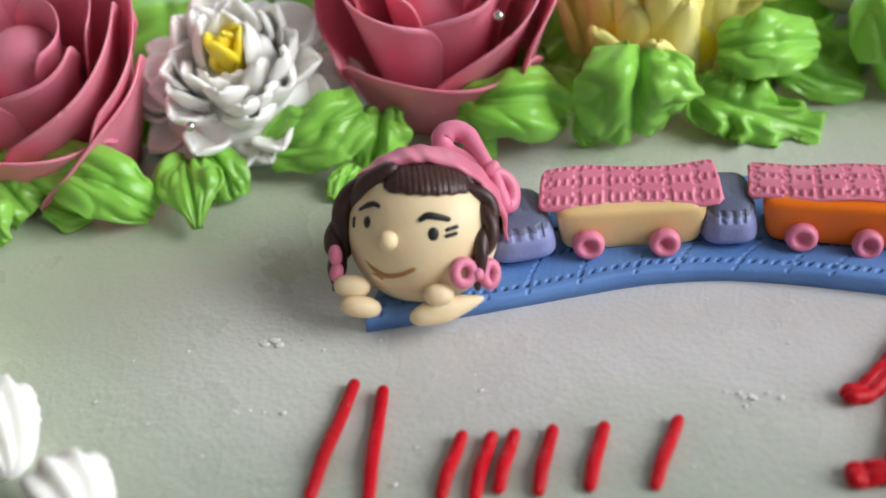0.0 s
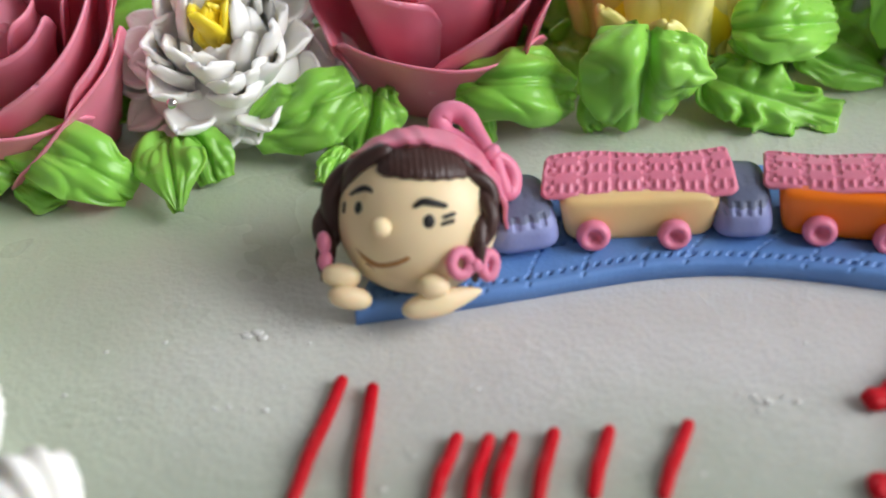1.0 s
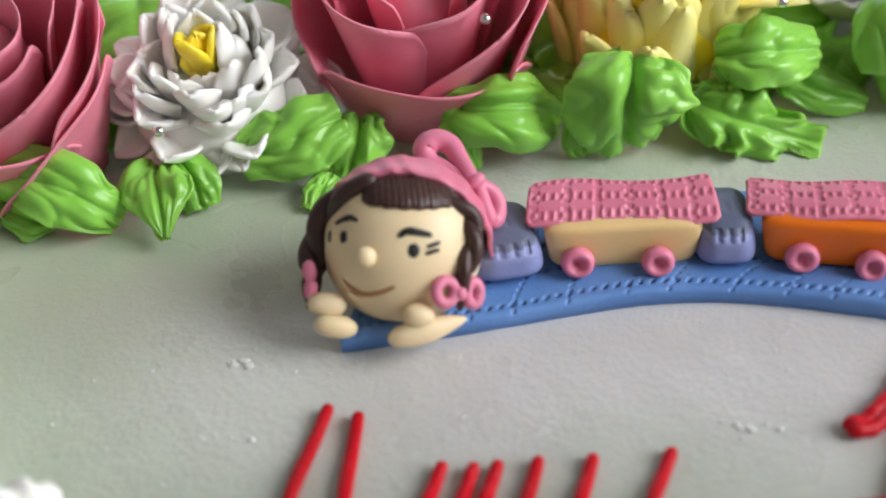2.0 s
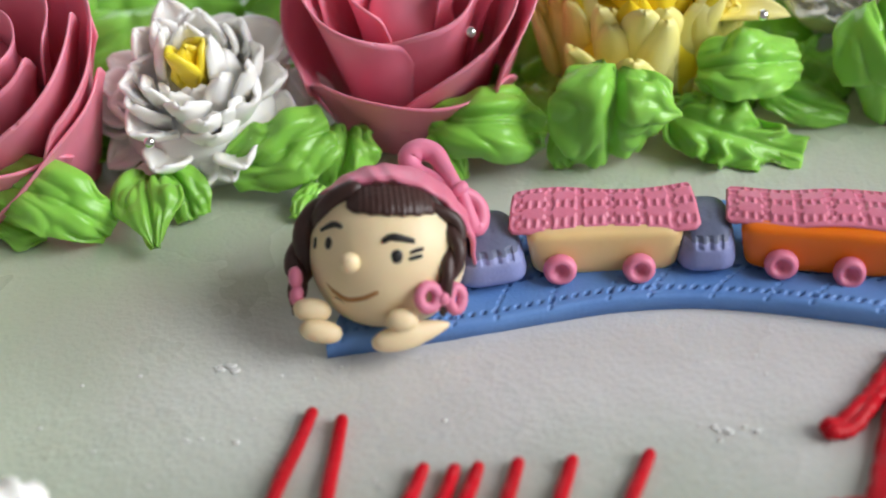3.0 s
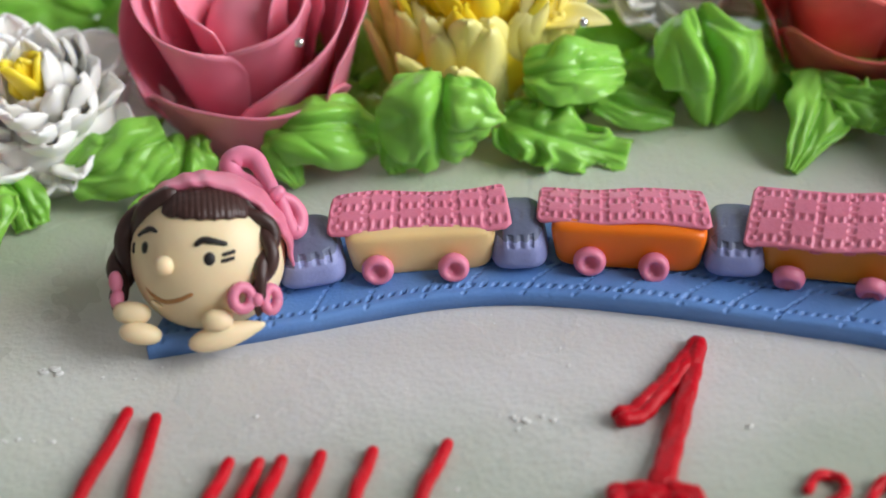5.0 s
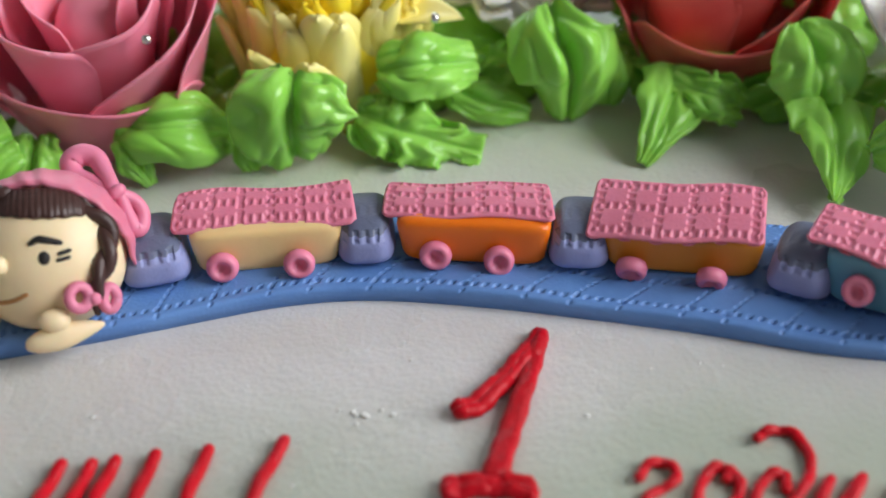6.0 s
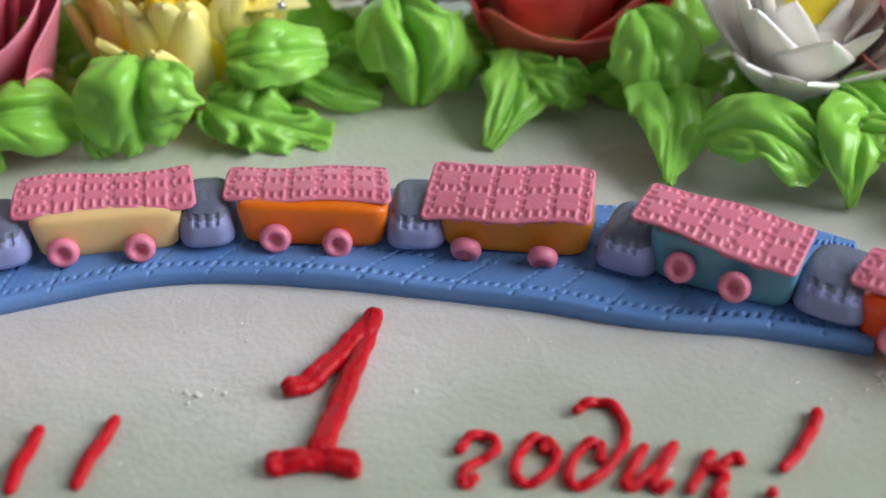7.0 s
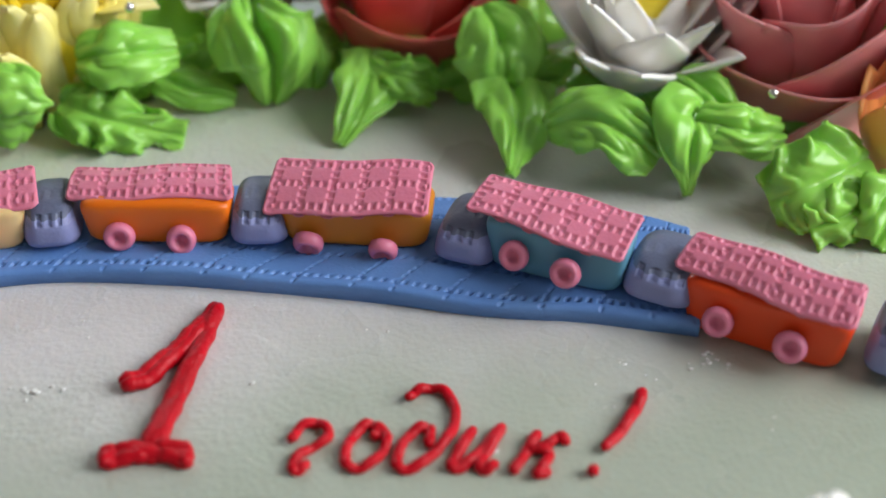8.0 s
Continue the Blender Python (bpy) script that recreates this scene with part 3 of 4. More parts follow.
    add(tube(spline([put(*q) for q in ((0.91, 0.77, 0.15), (1.08, 0.70, 0.08), (1.19, 0.55, 0.05), (1.18, 0.36, 0.05), (1.09, 0.32, 0.08), (1.02, 0.46, 0.12), (0.96, 0.62, 0.15), (0.91, 0.74, 0.18))], 8), 0.0017, 12, taper=(0.7, 1.1, 0.7)), 4)
    add(lump(0.87, 0.80, 0.22, 0.12, 0.09, 0.10, 40, 2.3), 4)
    # two small arms folded on the track
    def taper(v):
        w = 1 - 0.5 * max(0.0, v[0])
        return np.array((v[0], v[1] * w, v[2] * w))
    add(lump(-0.97, -0.755, 0.30, 0.24, 0.15, 0.16, -5, 2.2), 0)
    add(lump(-0.86, -1.015, 0.36, 0.27, 0.145, 0.17, -8, 2.2), 0)
    add(lump(0.22, -1.020, 0.66, 0.50, 0.17, 0.18, 16, 2.3, 12, taper), 0)
    add(lump(0.09, -0.835, 0.78, 0.20, 0.15, 0.15, 5), 0)
    return join(*bits)


tagged(part("doll_head", doll_head(), [SKIN, HAIR, INK, SMILE, WHEEL_PINK, SKIN, PINK_FONDANT]), "ivory fondant doll head with brown hair and pink scarf", "figurine")


# ---- piped writing ----
def string_geo(strokes, r, seed, ribbed):
    geos = []
    for i, st in enumerate(strokes):
        line = spline(st, 9)
        line = np.column_stack([line, np.full(len(line), r * 0.8)])
        line[:, 2] += 0.0003 * np.sin(np.arange(len(line)) * 0.5 + seed)
        rad = r * (1 + (0.07 * np.sin(np.arange(len(line)) * 1.3) if ribbed else 0.06 * np.sin(np.arange(len(line)) * 0.37 + seed)))
        geos.append((*tube(line, rad, 18, 0.9, 0.045 if ribbed else 0.012, seed + i), 0))
    return join(*geos)


def piped(name, strokes, r, label, group, seed):
    tagged(part(name, string_geo(strokes, r, seed, False), RED_ICING), label, "icing letter", group)


def piped_parts(name, pieces, r, label, group, seed, ribbed=False):
    """A sign of several piped pieces, each a part of its own."""
    x, y = pieces[0][1][0][0]
    thing = base(name, (x, y, 0), label, "icing letter", group)
    for k, (piece, strokes) in enumerate(pieces):
        part(piece, string_geo([[(a - x, b - y) for a, b in st] for st in strokes], r, seed + 20 * k, ribbed), RED_ICING, thing)


WORDS = "piped red writing on the cake"
LAB = "red piped icing letter on white cream"
piped_parts("icing_numeral", [
    ("flag", [[(0.0668, 0.1722), (0.0700, 0.1735), (0.0755, 0.1790), (0.0800, 0.1845), (0.0848, 0.1910)], [(0.0672, 0.1706), (0.0715, 0.1722), (0.0770, 0.1785), (0.0815, 0.1845), (0.0852, 0.1900)]]),
    ("stem", [[(0.0853, 0.1905), (0.0815, 0.1790), (0.0765, 0.1655), (0.0725, 0.1540)], [(0.0840, 0.1875), (0.0795, 0.1760), (0.0745, 0.1640), (0.0705, 0.1540)], [(0.0848, 0.1890), (0.0805, 0.1775), (0.0755, 0.1648), (0.0715, 0.1535)]]),
    ("foot", [[(0.0633, 0.1521), (0.0690, 0.1521), (0.0771, 0.1500)], [(0.0636, 0.1535), (0.0672, 0.1533), (0.0720, 0.1530), (0.0770, 0.1516)], [(0.0631, 0.1508), (0.0680, 0.1511), (0.0725, 0.1506), (0.0771, 0.1484)], [(0.0632, 0.1532), (0.0631, 0.1508)], [(0.0771, 0.1516), (0.0772, 0.1482)]])], 0.00155, "large red piped icing numeral one on white cream", WORDS, 1, True)
piped("icing_letter", [[(0.0966, 0.1508), (0.0985, 0.1537), (0.1015, 0.1543), (0.1034, 0.1520), (0.1024, 0.1492), (0.0990, 0.1475), (0.0962, 0.1450), (0.0960, 0.1430), (0.0975, 0.1430), (0.0983, 0.1442)]], 0.0010, LAB, WORDS, 2)
piped("icing_letter", [[(0.1125, 0.1512), (0.1105, 0.1520), (0.1075, 0.1490), (0.1056, 0.1448), (0.1060, 0.1417), (0.1090, 0.1415), (0.1125, 0.1445), (0.1138, 0.1480), (0.1128, 0.1507), (0.1118, 0.1490)]], 0.00105, LAB, WORDS, 3)
piped("icing_letter", [[(0.1222, 0.1488), (0.1200, 0.1493), (0.1170, 0.1465), (0.1146, 0.1420), (0.1152, 0.1395), (0.1185, 0.1400), (0.1230, 0.1438), (0.1262, 0.1480), (0.1277, 0.1530), (0.1268, 0.1580), (0.1240, 0.1597), (0.1212, 0.1592), (0.1198, 0.1578)], [(0.1222, 0.1488), (0.1212, 0.1450)]], 0.00105, LAB, WORDS, 4)
piped("icing_letter", [[(0.1297, 0.1470), (0.1262, 0.1420), (0.1240, 0.1385), (0.1262, 0.1383), (0.1300, 0.1412), (0.1350, 0.1462)], [(0.1350, 0.1462), (0.1318, 0.1418), (0.1290, 0.1380), (0.1302, 0.1366), (0.1318, 0.1378)]], 0.0011, LAB, WORDS, 5)
piped("icing_letter", [[(0.1412, 0.1436), (0.1385, 0.1400), (0.1350, 0.1355)], [(0.1460, 0.1412), (0.1448, 0.1424), (0.1428, 0.1408), (0.1395, 0.1400)], [(0.1400, 0.1400), (0.1422, 0.1385), (0.1402, 0.1352), (0.1388, 0.1338), (0.1405, 0.1342)]], 0.0011, LAB, WORDS, 6)
piped_parts("icing_exclamation_mark", [("stroke", [[(0.1637, 0.1508), (0.1615, 0.1475), (0.1575, 0.1425), (0.1528, 0.1380)], [(0.1634, 0.1498), (0.1608, 0.1460), (0.1570, 0.1418)]]), ("dot", [[(0.1488, 0.1326), (0.1491, 0.1331)]])], 0.0011, "red piped icing exclamation mark on white cream", WORDS, 7)
# a name, as plain slanted bars
BAR = "plain red piped icing bar on white cream"
for bars in ([(-0.0330, 0.1540, -0.0262, 0.1812), (-0.0225, 0.1520, -0.0205, 0.1790)], [(-0.0095, 0.1525, -0.0055, 0.1660), (-0.0035, 0.1520, 0.0000, 0.1655)], [(0.0008, 0.1535, 0.0042, 0.1658), (0.0078, 0.1525, 0.0113, 0.1664)], [(0.0170, 0.1530, 0.0208, 0.1665)], [(0.0285, 0.1525, 0.0345, 0.1672)]):
    for x0, y0, x1, y1 in bars:
        piped("icing_bar", [[(x0, y0), ((x0 + x1) / 2 - 0.0003, (y0 + y1) / 2), (x1, y1)]], 0.00130, BAR, "plain red bars piped on the cake", 11)


# ---- flowers ----
def rose(loc, turn, scale, mat, label, spec, seed):
    """Petals as (angle, half span, foot radius, rim radii, rim heights): the radii and heights at both ends and the middle, from one end to the other."""
    rng = np.random.default_rng(seed)
    thing = base("icing_rose", loc, label, "icing flower", "roses on the cake", turn=turn)
    part("core", blob((0, 0.001 * scale, 0.022 * scale), ((0.0105 * scale, 0, 0), (0, 0.0105 * scale, 0), (0, 0, 0.0165 * scale)), 2.3, 14), mat, thing)
    for a0, span, rb, radii, heights in spec:
        a0, span = radians(a0 + rng.normal() * 2.5), radians(span)
        j, ph = 1 + rng.normal() * 0.03, rng.uniform(0, 6)
        def fn(u, v):
            ease = lambda e: e[1] + (e[2] - e[0]) / 2 * u + ((e[0] + e[2]) / 2 - e[1]) * np.abs(u) ** 1.7
            ang = a0 + u * span * (0.82 + 0.18 * v)
            rim = ease(heights) * j + 0.0004 * np.sin(u * 5 + ph)
            rim = rim - 0.16 * np.abs(rim) * np.maximum((np.abs(u) - 0.80) / 0.20, 0) ** 2
            z = -0.001 + (rim + 0.001) * v
            rr = rb + (ease(radii) - rb) * v ** 0.9 + 0.0011 * v ** 7 - 0.0005 * np.sin(u * 4 + ph) * v
            return rr * scale * np.cos(ang), rr * scale * np.sin(ang), z * scale
        part("petal", sheet(fn, 34, 18, 0.0011 * scale), mat, thing)
    return thing


OPEN = [(90, 62, 0.018, (0.027, 0.027, 0.027), (0.040, 0.043, 0.040)),
        (168, 48, 0.018, (0.027, 0.028, 0.028), (0.041, 0.038, 0.025)),
        (8, 52, 0.019, (0.029, 0.029, 0.027), (0.030, 0.041, 0.042)),
        (-96, 60, 0.019, (0.0265, 0.0270, 0.027), (0.0265, 0.0255, 0.0235)),
        (-40, 58, 0.015, (0.0225, 0.0250, 0.025), (0.0215, 0.037, 0.044)),
        (-143, 58, 0.013, (0.024, 0.0230, 0.0135), (0.043, 0.041, 0.031)),
        (58, 70, 0.010, (0.019, 0.019, 0.018), (0.042, 0.046, 0.042)),
        (135, 62, 0.010, (0.018, 0.019, 0.019), (0.042, 0.045, 0.039)),
        (-70, 60, 0.009, (0.0135, 0.0165, 0.0160), (0.031, 0.037, 0.043)),
        (-165, 58, 0.007, (0.0130, 0.0135, 0.012), (0.042, 0.043, 0.036)),
        (30, 80, 0.006, (0.0105, 0.011, 0.0105), (0.043, 0.045, 0.042))]
POINTED = OPEN + [(-42, 40, 0.021, (0.028, 0.0300, 0.029), (0.014, 0.029, 0.037))]
rose((-0.0075, 0.2890, 0.0005), (12, 0, 0), 1.0, PINK_ROSE, "large open pink buttercream rose with a silver bead", OPEN, 3)
rose((-0.1030, 0.2710, 0.0005), (14, 0, -6), 0.98, PINK_ROSE, "large open pink buttercream rose beside green leaves", POINTED, 8)
rose((0.1465, 0.2990, 0.0005), (14, 0, -4), 1.03, CORAL_ROSE, "open coral red buttercream rose behind a green leaf", OPEN, 15)
rose((0.2380, 0.2530, 0.0005), (14, 0, -34), 1.05, SALMON_ROSE, "open salmon pink buttercream rose with a silver bead", POINTED, 23)


def petal(thing, theta, start, z0, length, width, el0, el1, mat, cup=0.35, point=1.0, thick=0.0012, n=(11, 12), sway=0.0, label=""):
    """A petal that leaves the axis at angle theta and radius start, and bends from elevation el0 to el1."""
    t = np.linspace(0, 1, n[1])
    el = np.radians(el0 + (el1 - el0) * t)
    step = length / (n[1] - 1)
    rho = start + np.concatenate([[0], np.cumsum(np.cos(el[:-1]) * step)])
    zz = z0 + np.concatenate([[0], np.cumsum(np.sin(el[:-1]) * step)])
    prof = ((1 - 0.72 * np.maximum((t - 0.55) / 0.45, 0) ** 2.4) * (0.62 + 0.38 * np.minimum(t / 0.6, 1))) if point < 1.5 else (np.sin(np.pi * np.clip(t * 0.97 + 0.03, 0, 1) ** 0.75) ** 0.85 + 0.02)
    def fn(u, v):
        i = np.rint(v * (n[1] - 1)).astype(int)
        w = width / 2 * prof[i]
        lift = cup * u * u * w * (0.6 + 0.4 * (1 - v)) if point >= 1.5 else cup * np.abs(u) ** 2.4 * width / 2 * np.minimum(v * 2.2, 1) * (1 - 0.55 * v ** 3)
        rr = rho[i] - np.sin(el[i]) * lift
        z = zz[i] + np.cos(el[i]) * lift
        tx = u * w + sway * v * v
        c, s = math.cos(theta), math.sin(theta)
        return rr * c - tx * s, rr * s + tx * c, z
    return part("petal", sheet(fn, n[0], n[1], thick), mat, thing, label)


def mum_white(loc, turn, seed, label, k=1.0):
    rng = np.random.default_rng(seed)
    thing = base("icing_chrysanthemum", loc, label, "icing flower", "white flowers on the cake", turn=turn)
    part("core", blob((0, 0, 0.011 * k), ((0.018 * k, 0, 0), (0, 0.018 * k, 0), (0, 0, 0.013 * k)), 2, 9), WHITE_PETAL, thing)
    for n, start, z0, ln, wd, e0, e1 in ((11, 0.013, 0.009, 0.0135, 0.0120, 8, 30), (11, 0.013, 0.012, 0.0125, 0.0115, 20, 50), (10, 0.0120, 0.016, 0.0125, 0.0115, 38, 66), (9, 0.0110, 0.019, 0.0125, 0.0110, 54, 84), (8, 0.0095, 0.020, 0.0125, 0.0105, 66, 96), (6, 0.0070, 0.021, 0.0120, 0.0095, 74, 104)):
        for i in range(n):
            petal(thing, 2 * math.pi * (i + 0.5 * (n % 2)) / n + rng.normal() * 0.16, start * k, (z0 + rng.normal() * 0.0012) * k, ln * k * (1 + rng.normal() * 0.12), wd * k * (1 + rng.normal() * 0.12), e0 + rng.normal() * 9, e1 + rng.normal() * 14, WHITE_PETAL, 0.75, thick=0.0019, n=(17, 14), sway=rng.normal() * 0.0016)
    for i in range(4):
        petal(thing, i * 1.7 + 0.5, 0.0018 * k, 0.020 * k, (0.0150 + 0.001 * (i % 3)) * k, 0.0100 * k, 76, 118 if i % 2 else 84, YELLOW_HEART, 0.8, thick=0.0026, label="bright yellow inner petal")


mum_white((-0.0565, 0.2790, 0.0), (24, 0, 0), 4, "white buttercream chrysanthemum with a bright yellow heart", 1.07)
mum_white((0.0970, 0.3170, 0.007), (14, 0, 50), 9, "white buttercream chrysanthemum standing behind green leaves", 1.0)


def mum_yellow(loc, turn, seed):
    rng = np.random.default_rng(seed)
    thing = base("icing_chrysanthemum", loc, "pale yellow buttercream chrysanthemum with upright pointed petals", "icing flower", turn=turn)
    part("core", blob((0, 0, 0.016), ((0.019, 0, 0), (0, 0.019, 0), (0, 0, 0.019)), 2.3, 11), YELLOW_HEART, thing)
    for n, start, z0, ln, wd, e0, e1, mt in ((15, 0.0225, 0.001, 0.026, 0.0105, 92, 80, YELLOW_PETAL), (15, 0.0210, 0.010, 0.025, 0.0100, 86, 84, YELLOW_PETAL), (14, 0.0190, 0.018, 0.020, 0.0090, 80, 94, YELLOW_PETAL), (12, 0.0155, 0.024, 0.016, 0.0075, 58, 96, YELLOW_HEART), (12, 0.0120, 0.028, 0.015, 0.0070, 58, 104, YELLOW_HEART), (9, 0.008, 0.031, 0.014, 0.0065, 66, 110, YELLOW_HEART), (5, 0.003, 0.034, 0.012, 0.006, 76, 110, YELLOW_HEART)):
        for k in range(n):
            petal(thing, 2 * math.pi * (k + 0.5 * (n % 2)) / n + rng.normal() * 0.14, start + rng.normal() * 0.0006, z0 + rng.normal() * 0.0015, ln * (1 + rng.normal() * 0.16), wd * (1 + rng.normal() * 0.14), e0 + rng.normal() * 8, e1 + rng.normal() * 12, mt, 0.75, 1.0 if mt is YELLOW_PETAL else 2.0, 0.0030, (15, 14), sway=rng.normal() * 0.0018)
    petal(thing, radians(-28), 0.016, 0.026, 0.020, 0.0120, 24, 6, YELLOW_PETAL, 0.35, 2.0, 0.0014)


mum_yellow((0.0480, 0.2950, 0.0), (8, 0, 0), 12)


def lotus(loc, turn, seed):
    rng = np.random.default_rng(seed)
    thing = base("icing_lotus", loc, "white buttercream lotus flower with a yellow heart", "icing flower", "white flowers on the cake", turn=turn)
    part("core", blob((0, 0, 0.014), ((0.010, 0, 0), (0, 0.010, 0), (0, 0, 0.014)), 2, 9), WHITE_PETAL, thing)
    for n, start, z0, ln, wd, e0, e1 in ((8, 0.008, 0.004, 0.030, 0.0160, 54, 62), (8, 0.0075, 0.009, 0.027, 0.0150, 58, 74), (6, 0.006, 0.013, 0.022, 0.011, 72, 86)):
        for k in range(n):
            petal(thing, 2 * math.pi * (k + 0.5 * (n % 2)) / n + rng.normal() * 0.14 - 0.2, start, z0, ln * (1 + rng.normal() * 0.06), wd * (1 + rng.normal() * 0.06), e0 + rng.normal() * 7, e1 + rng.normal() * 7, WHITE_PETAL, 0.55, 2.0, 0.0016, (11, 14))
    part("heart", blob((0, 0, 0.027), ((0.006, 0, 0), (0, 0.006, 0), (0, 0, 0.005)), 2.4, 9), YELLOW_HEART, thing, "bright yellow centre")
    return thing


lotus((0.1965, 0.2610, 0.004), (14, 0, 0), 5).scale = (1.22, 1.22, 1.08)


def orange_flower(loc, seed):
    rng = np.random.default_rng(seed)
    thing = base("icing_bud", loc, "orange buttercream flower bud among ruffled leaves", "icing flower")
    for n, start, ln, wd, e0, e1 in ((5, 0.006, 0.022, 0.015, 60, 88), (4, 0.003, 0.021, 0.012, 75, 98)):
        for k in range(n):
            petal(thing, 2 * math.pi * k / n + rng.normal() * 0.2, start, 0.004, ln, wd, e0, e1, ORANGE_PETAL, 0.6, 2.0, 0.0016)


orange_flower((0.2440, 0.2110, 0.001), 6)


# ---- leaves ----
def leaf(foot, tip, wide, arch, crease, ruffle, waves, seed, droop=0.3, blunt=0.38, side=0.0):
    """A piped leaf from foot to tip: creased along its middle, ruffled across, arched between its ends."""
    foot, tip = np.array(foot, float), np.array(tip, float)
    d = tip - foot
    length = np.linalg.norm(d)
    d /= length
    w = np.cross(d, (0, 0, 1.0))
    w /= np.linalg.norm(w)
    n = np.cross(w, d)
    w, n = w * math.cos(side) + n * math.sin(side), n * math.cos(side) - w * math.sin(side)
    rng = np.random.default_rng(seed)
    ph = rng.uniform(0, 6, 4)
    def fn(u, v):
        prof = (np.sin(math.pi * (0.16 + 0.84 * v) ** 0.85) ** blunt) * (0.85 + 0.15 * np.sin(v * 5 + ph[0]))
        half = wide * 0.56 * np.clip(prof, 0.02, 2) * (1 + 0.20 * np.sin(v * waves * 3.1 + ph[1] + np.sign(u)) * np.abs(u) + 0.07 * np.sin(v * waves * 7.3 + ph[0] * np.sign(u)) * np.abs(u))
        along = v * length + 0.06 * length * np.abs(u) ** 2 * (1 - v) * -1
        up = arch * np.sin(math.pi * v) ** 0.8 - crease * np.exp(-(u / 0.16) ** 2) * (1 - v ** 3)
        up = up + 1.35 * ruffle * np.sin(v * waves * math.pi + ph[2] + 0.7 * np.sign(u)) * np.abs(u) ** 1.3 * (1 - v ** 4) - droop * half * u * u
        pleat = np.abs(np.sin(v * (waves * 2.4 + 2.5) - np.abs(u) * 2.2 + ph[3]))
        up = up + 0.0023 * (pleat - 0.6) * np.abs(u) ** 0.8 * (1 - v ** 3)
        up = up + 0.00016 * np.sin(np.abs(u) * 11 - v * 9 + ph[1] + 2 * np.sign(u)) * np.abs(u) ** 0.5
        p = foot + along[..., None] * d + (u * half)[..., None] * w + up[..., None] * n
        return p[..., 0], p[..., 1], np.maximum(p[..., 2], 0.0004 + 0.0006 * (1 - np.abs(u)))
    ob = part("icing_leaf", sheet(fn, 37, 46, 0.0017), GREEN_LEAF)
    return tagged(ob, "glossy green buttercream leaf with crease, piped beside flowers", "icing leaf", "leaves round the flowers")


def folded_leaf(spine, widths, rib=0.5, bulge=0.28, pleats=5, fold=0.0008, ruffle=0.0, waves=4, seed=0, crease=0.20, lean=(0.05, -0.75, 0.65), slant=1.6):
    """A leaf piped with a flat nozzle: two puffed lobes on both sides of a rib along the spine, pleated slantwise, with a wavy edge."""
    line = spline(spine, 14)
    m = len(line)
    tan = np.gradient(line, axis=0)
    tan /= np.linalg.norm(tan, axis=1, keepdims=True)
    nrm = np.array(lean) - tan * (tan @ np.array(lean))[:, None]
    nrm /= np.linalg.norm(nrm, axis=1, keepdims=True)
    side = np.cross(tan, nrm)
    wide = spline([(w, 0, 0) for w in widths], 14)[:, 0]
    wide = np.interp(np.linspace(0, 1, m), np.linspace(0, 1, len(wide)), wide)
    rng = np.random.default_rng(seed)
    ph = rng.uniform(0, 6, 5)
    def fn(u, v):
        i = np.clip(np.rint(v * (m - 1)).astype(int), 0, m - 1)
        s, q = np.sign(u), np.abs(u)
        bump = np.vectorize(lambda a, b, c: noise.noise(Vector((a, b, c))))
        lie = bump(v * 3.2 + seed * 5.1, s * 4.0, q * 0.8)
        half = wide[i] / 2 * (1 + 0.30 * lie * q + 0.05 * bump(v * 9 + seed, s * 3.0, q) * q)
        warp = v + 0.16 * bump(v * 2.6 + 9 * s, q * 2.0, seed * 3.7)
        half = half * np.sqrt(np.clip(1 - np.maximum((0.06 - v) / 0.06, 0) ** 2 * 0.7, 0.05, 1))
        up = half * 0.6 * bulge * (np.sin(math.pi * np.clip(q, 0, 1) ** 0.8) - 0.9 * q ** 3) - half * 0.16 * rib * np.exp(-(q / 0.10) ** 2)
        groove = np.abs(np.sin((warp * (pleats + 1) - q * slant) * math.pi / 2 + ph[2] + 0.8 * s))
        up = up + fold * (groove ** 0.6 - 0.7) * np.clip(q * 2.4, 0, 1) * (0.3 + 2.0 * np.abs(bump(v * 2.0, s * 7.0 + q, seed * 1.3)))
        crumple = bump(v * 2.4 + seed * 2.2, u * 1.7, 0.5 * seed)
        up = up + wide[i] * crease * (np.abs(crumple) ** 0.8 - 0.25)
        up = up + ruffle * np.sin(warp * waves * math.pi + ph[3] + 0.8 * s) * q ** 1.5
        up = up + 0.00010 * np.sin(q * 16 - v * 13 + ph[4])
        p = line[i] + (u * half)[..., None] * side[i] + up[..., None] * nrm[i]
        return p[..., 0], p[..., 1], np.maximum(p[..., 2], 0.0005 + 0.0006 * (1 - q))
    ob = part("icing_leaf", sheet(fn, 45, m, 0.0018), GREEN_LEAF)
    return tagged(ob, "glossy green buttercream leaf with soft pleats beside flowers", "icing leaf", "leaves round the flowers")


# under the rose beside the rim
folded_leaf([(-0.104, 0.249, 0.011), (-0.092, 0.2415, 0.0135), (-0.084, 0.2385, 0.0125), (-0.078, 0.238, 0.008), (-0.074, 0.240, 0.003)], [0.010, 0.0145, 0.0150, 0.0135, 0.008], 0.1, 0.22, 3, 0.0012, seed=1)
folded_leaf([(-0.0665, 0.251, 0.0095), (-0.066, 0.244, 0.0105), (-0.0645, 0.2375, 0.009), (-0.063, 0.231, 0.004)], [0.012, 0.0170, 0.012, 0.001], 0.9, 0.24, 2, 0.0009, seed=3)
folded_leaf([(-0.064, 0.252, 0.008), (-0.059, 0.2475, 0.007), (-0.057, 0.2440, 0.002)], [0.008, 0.011, 0.008], 0.5, 0.3, 5, 0.0008, seed=4)
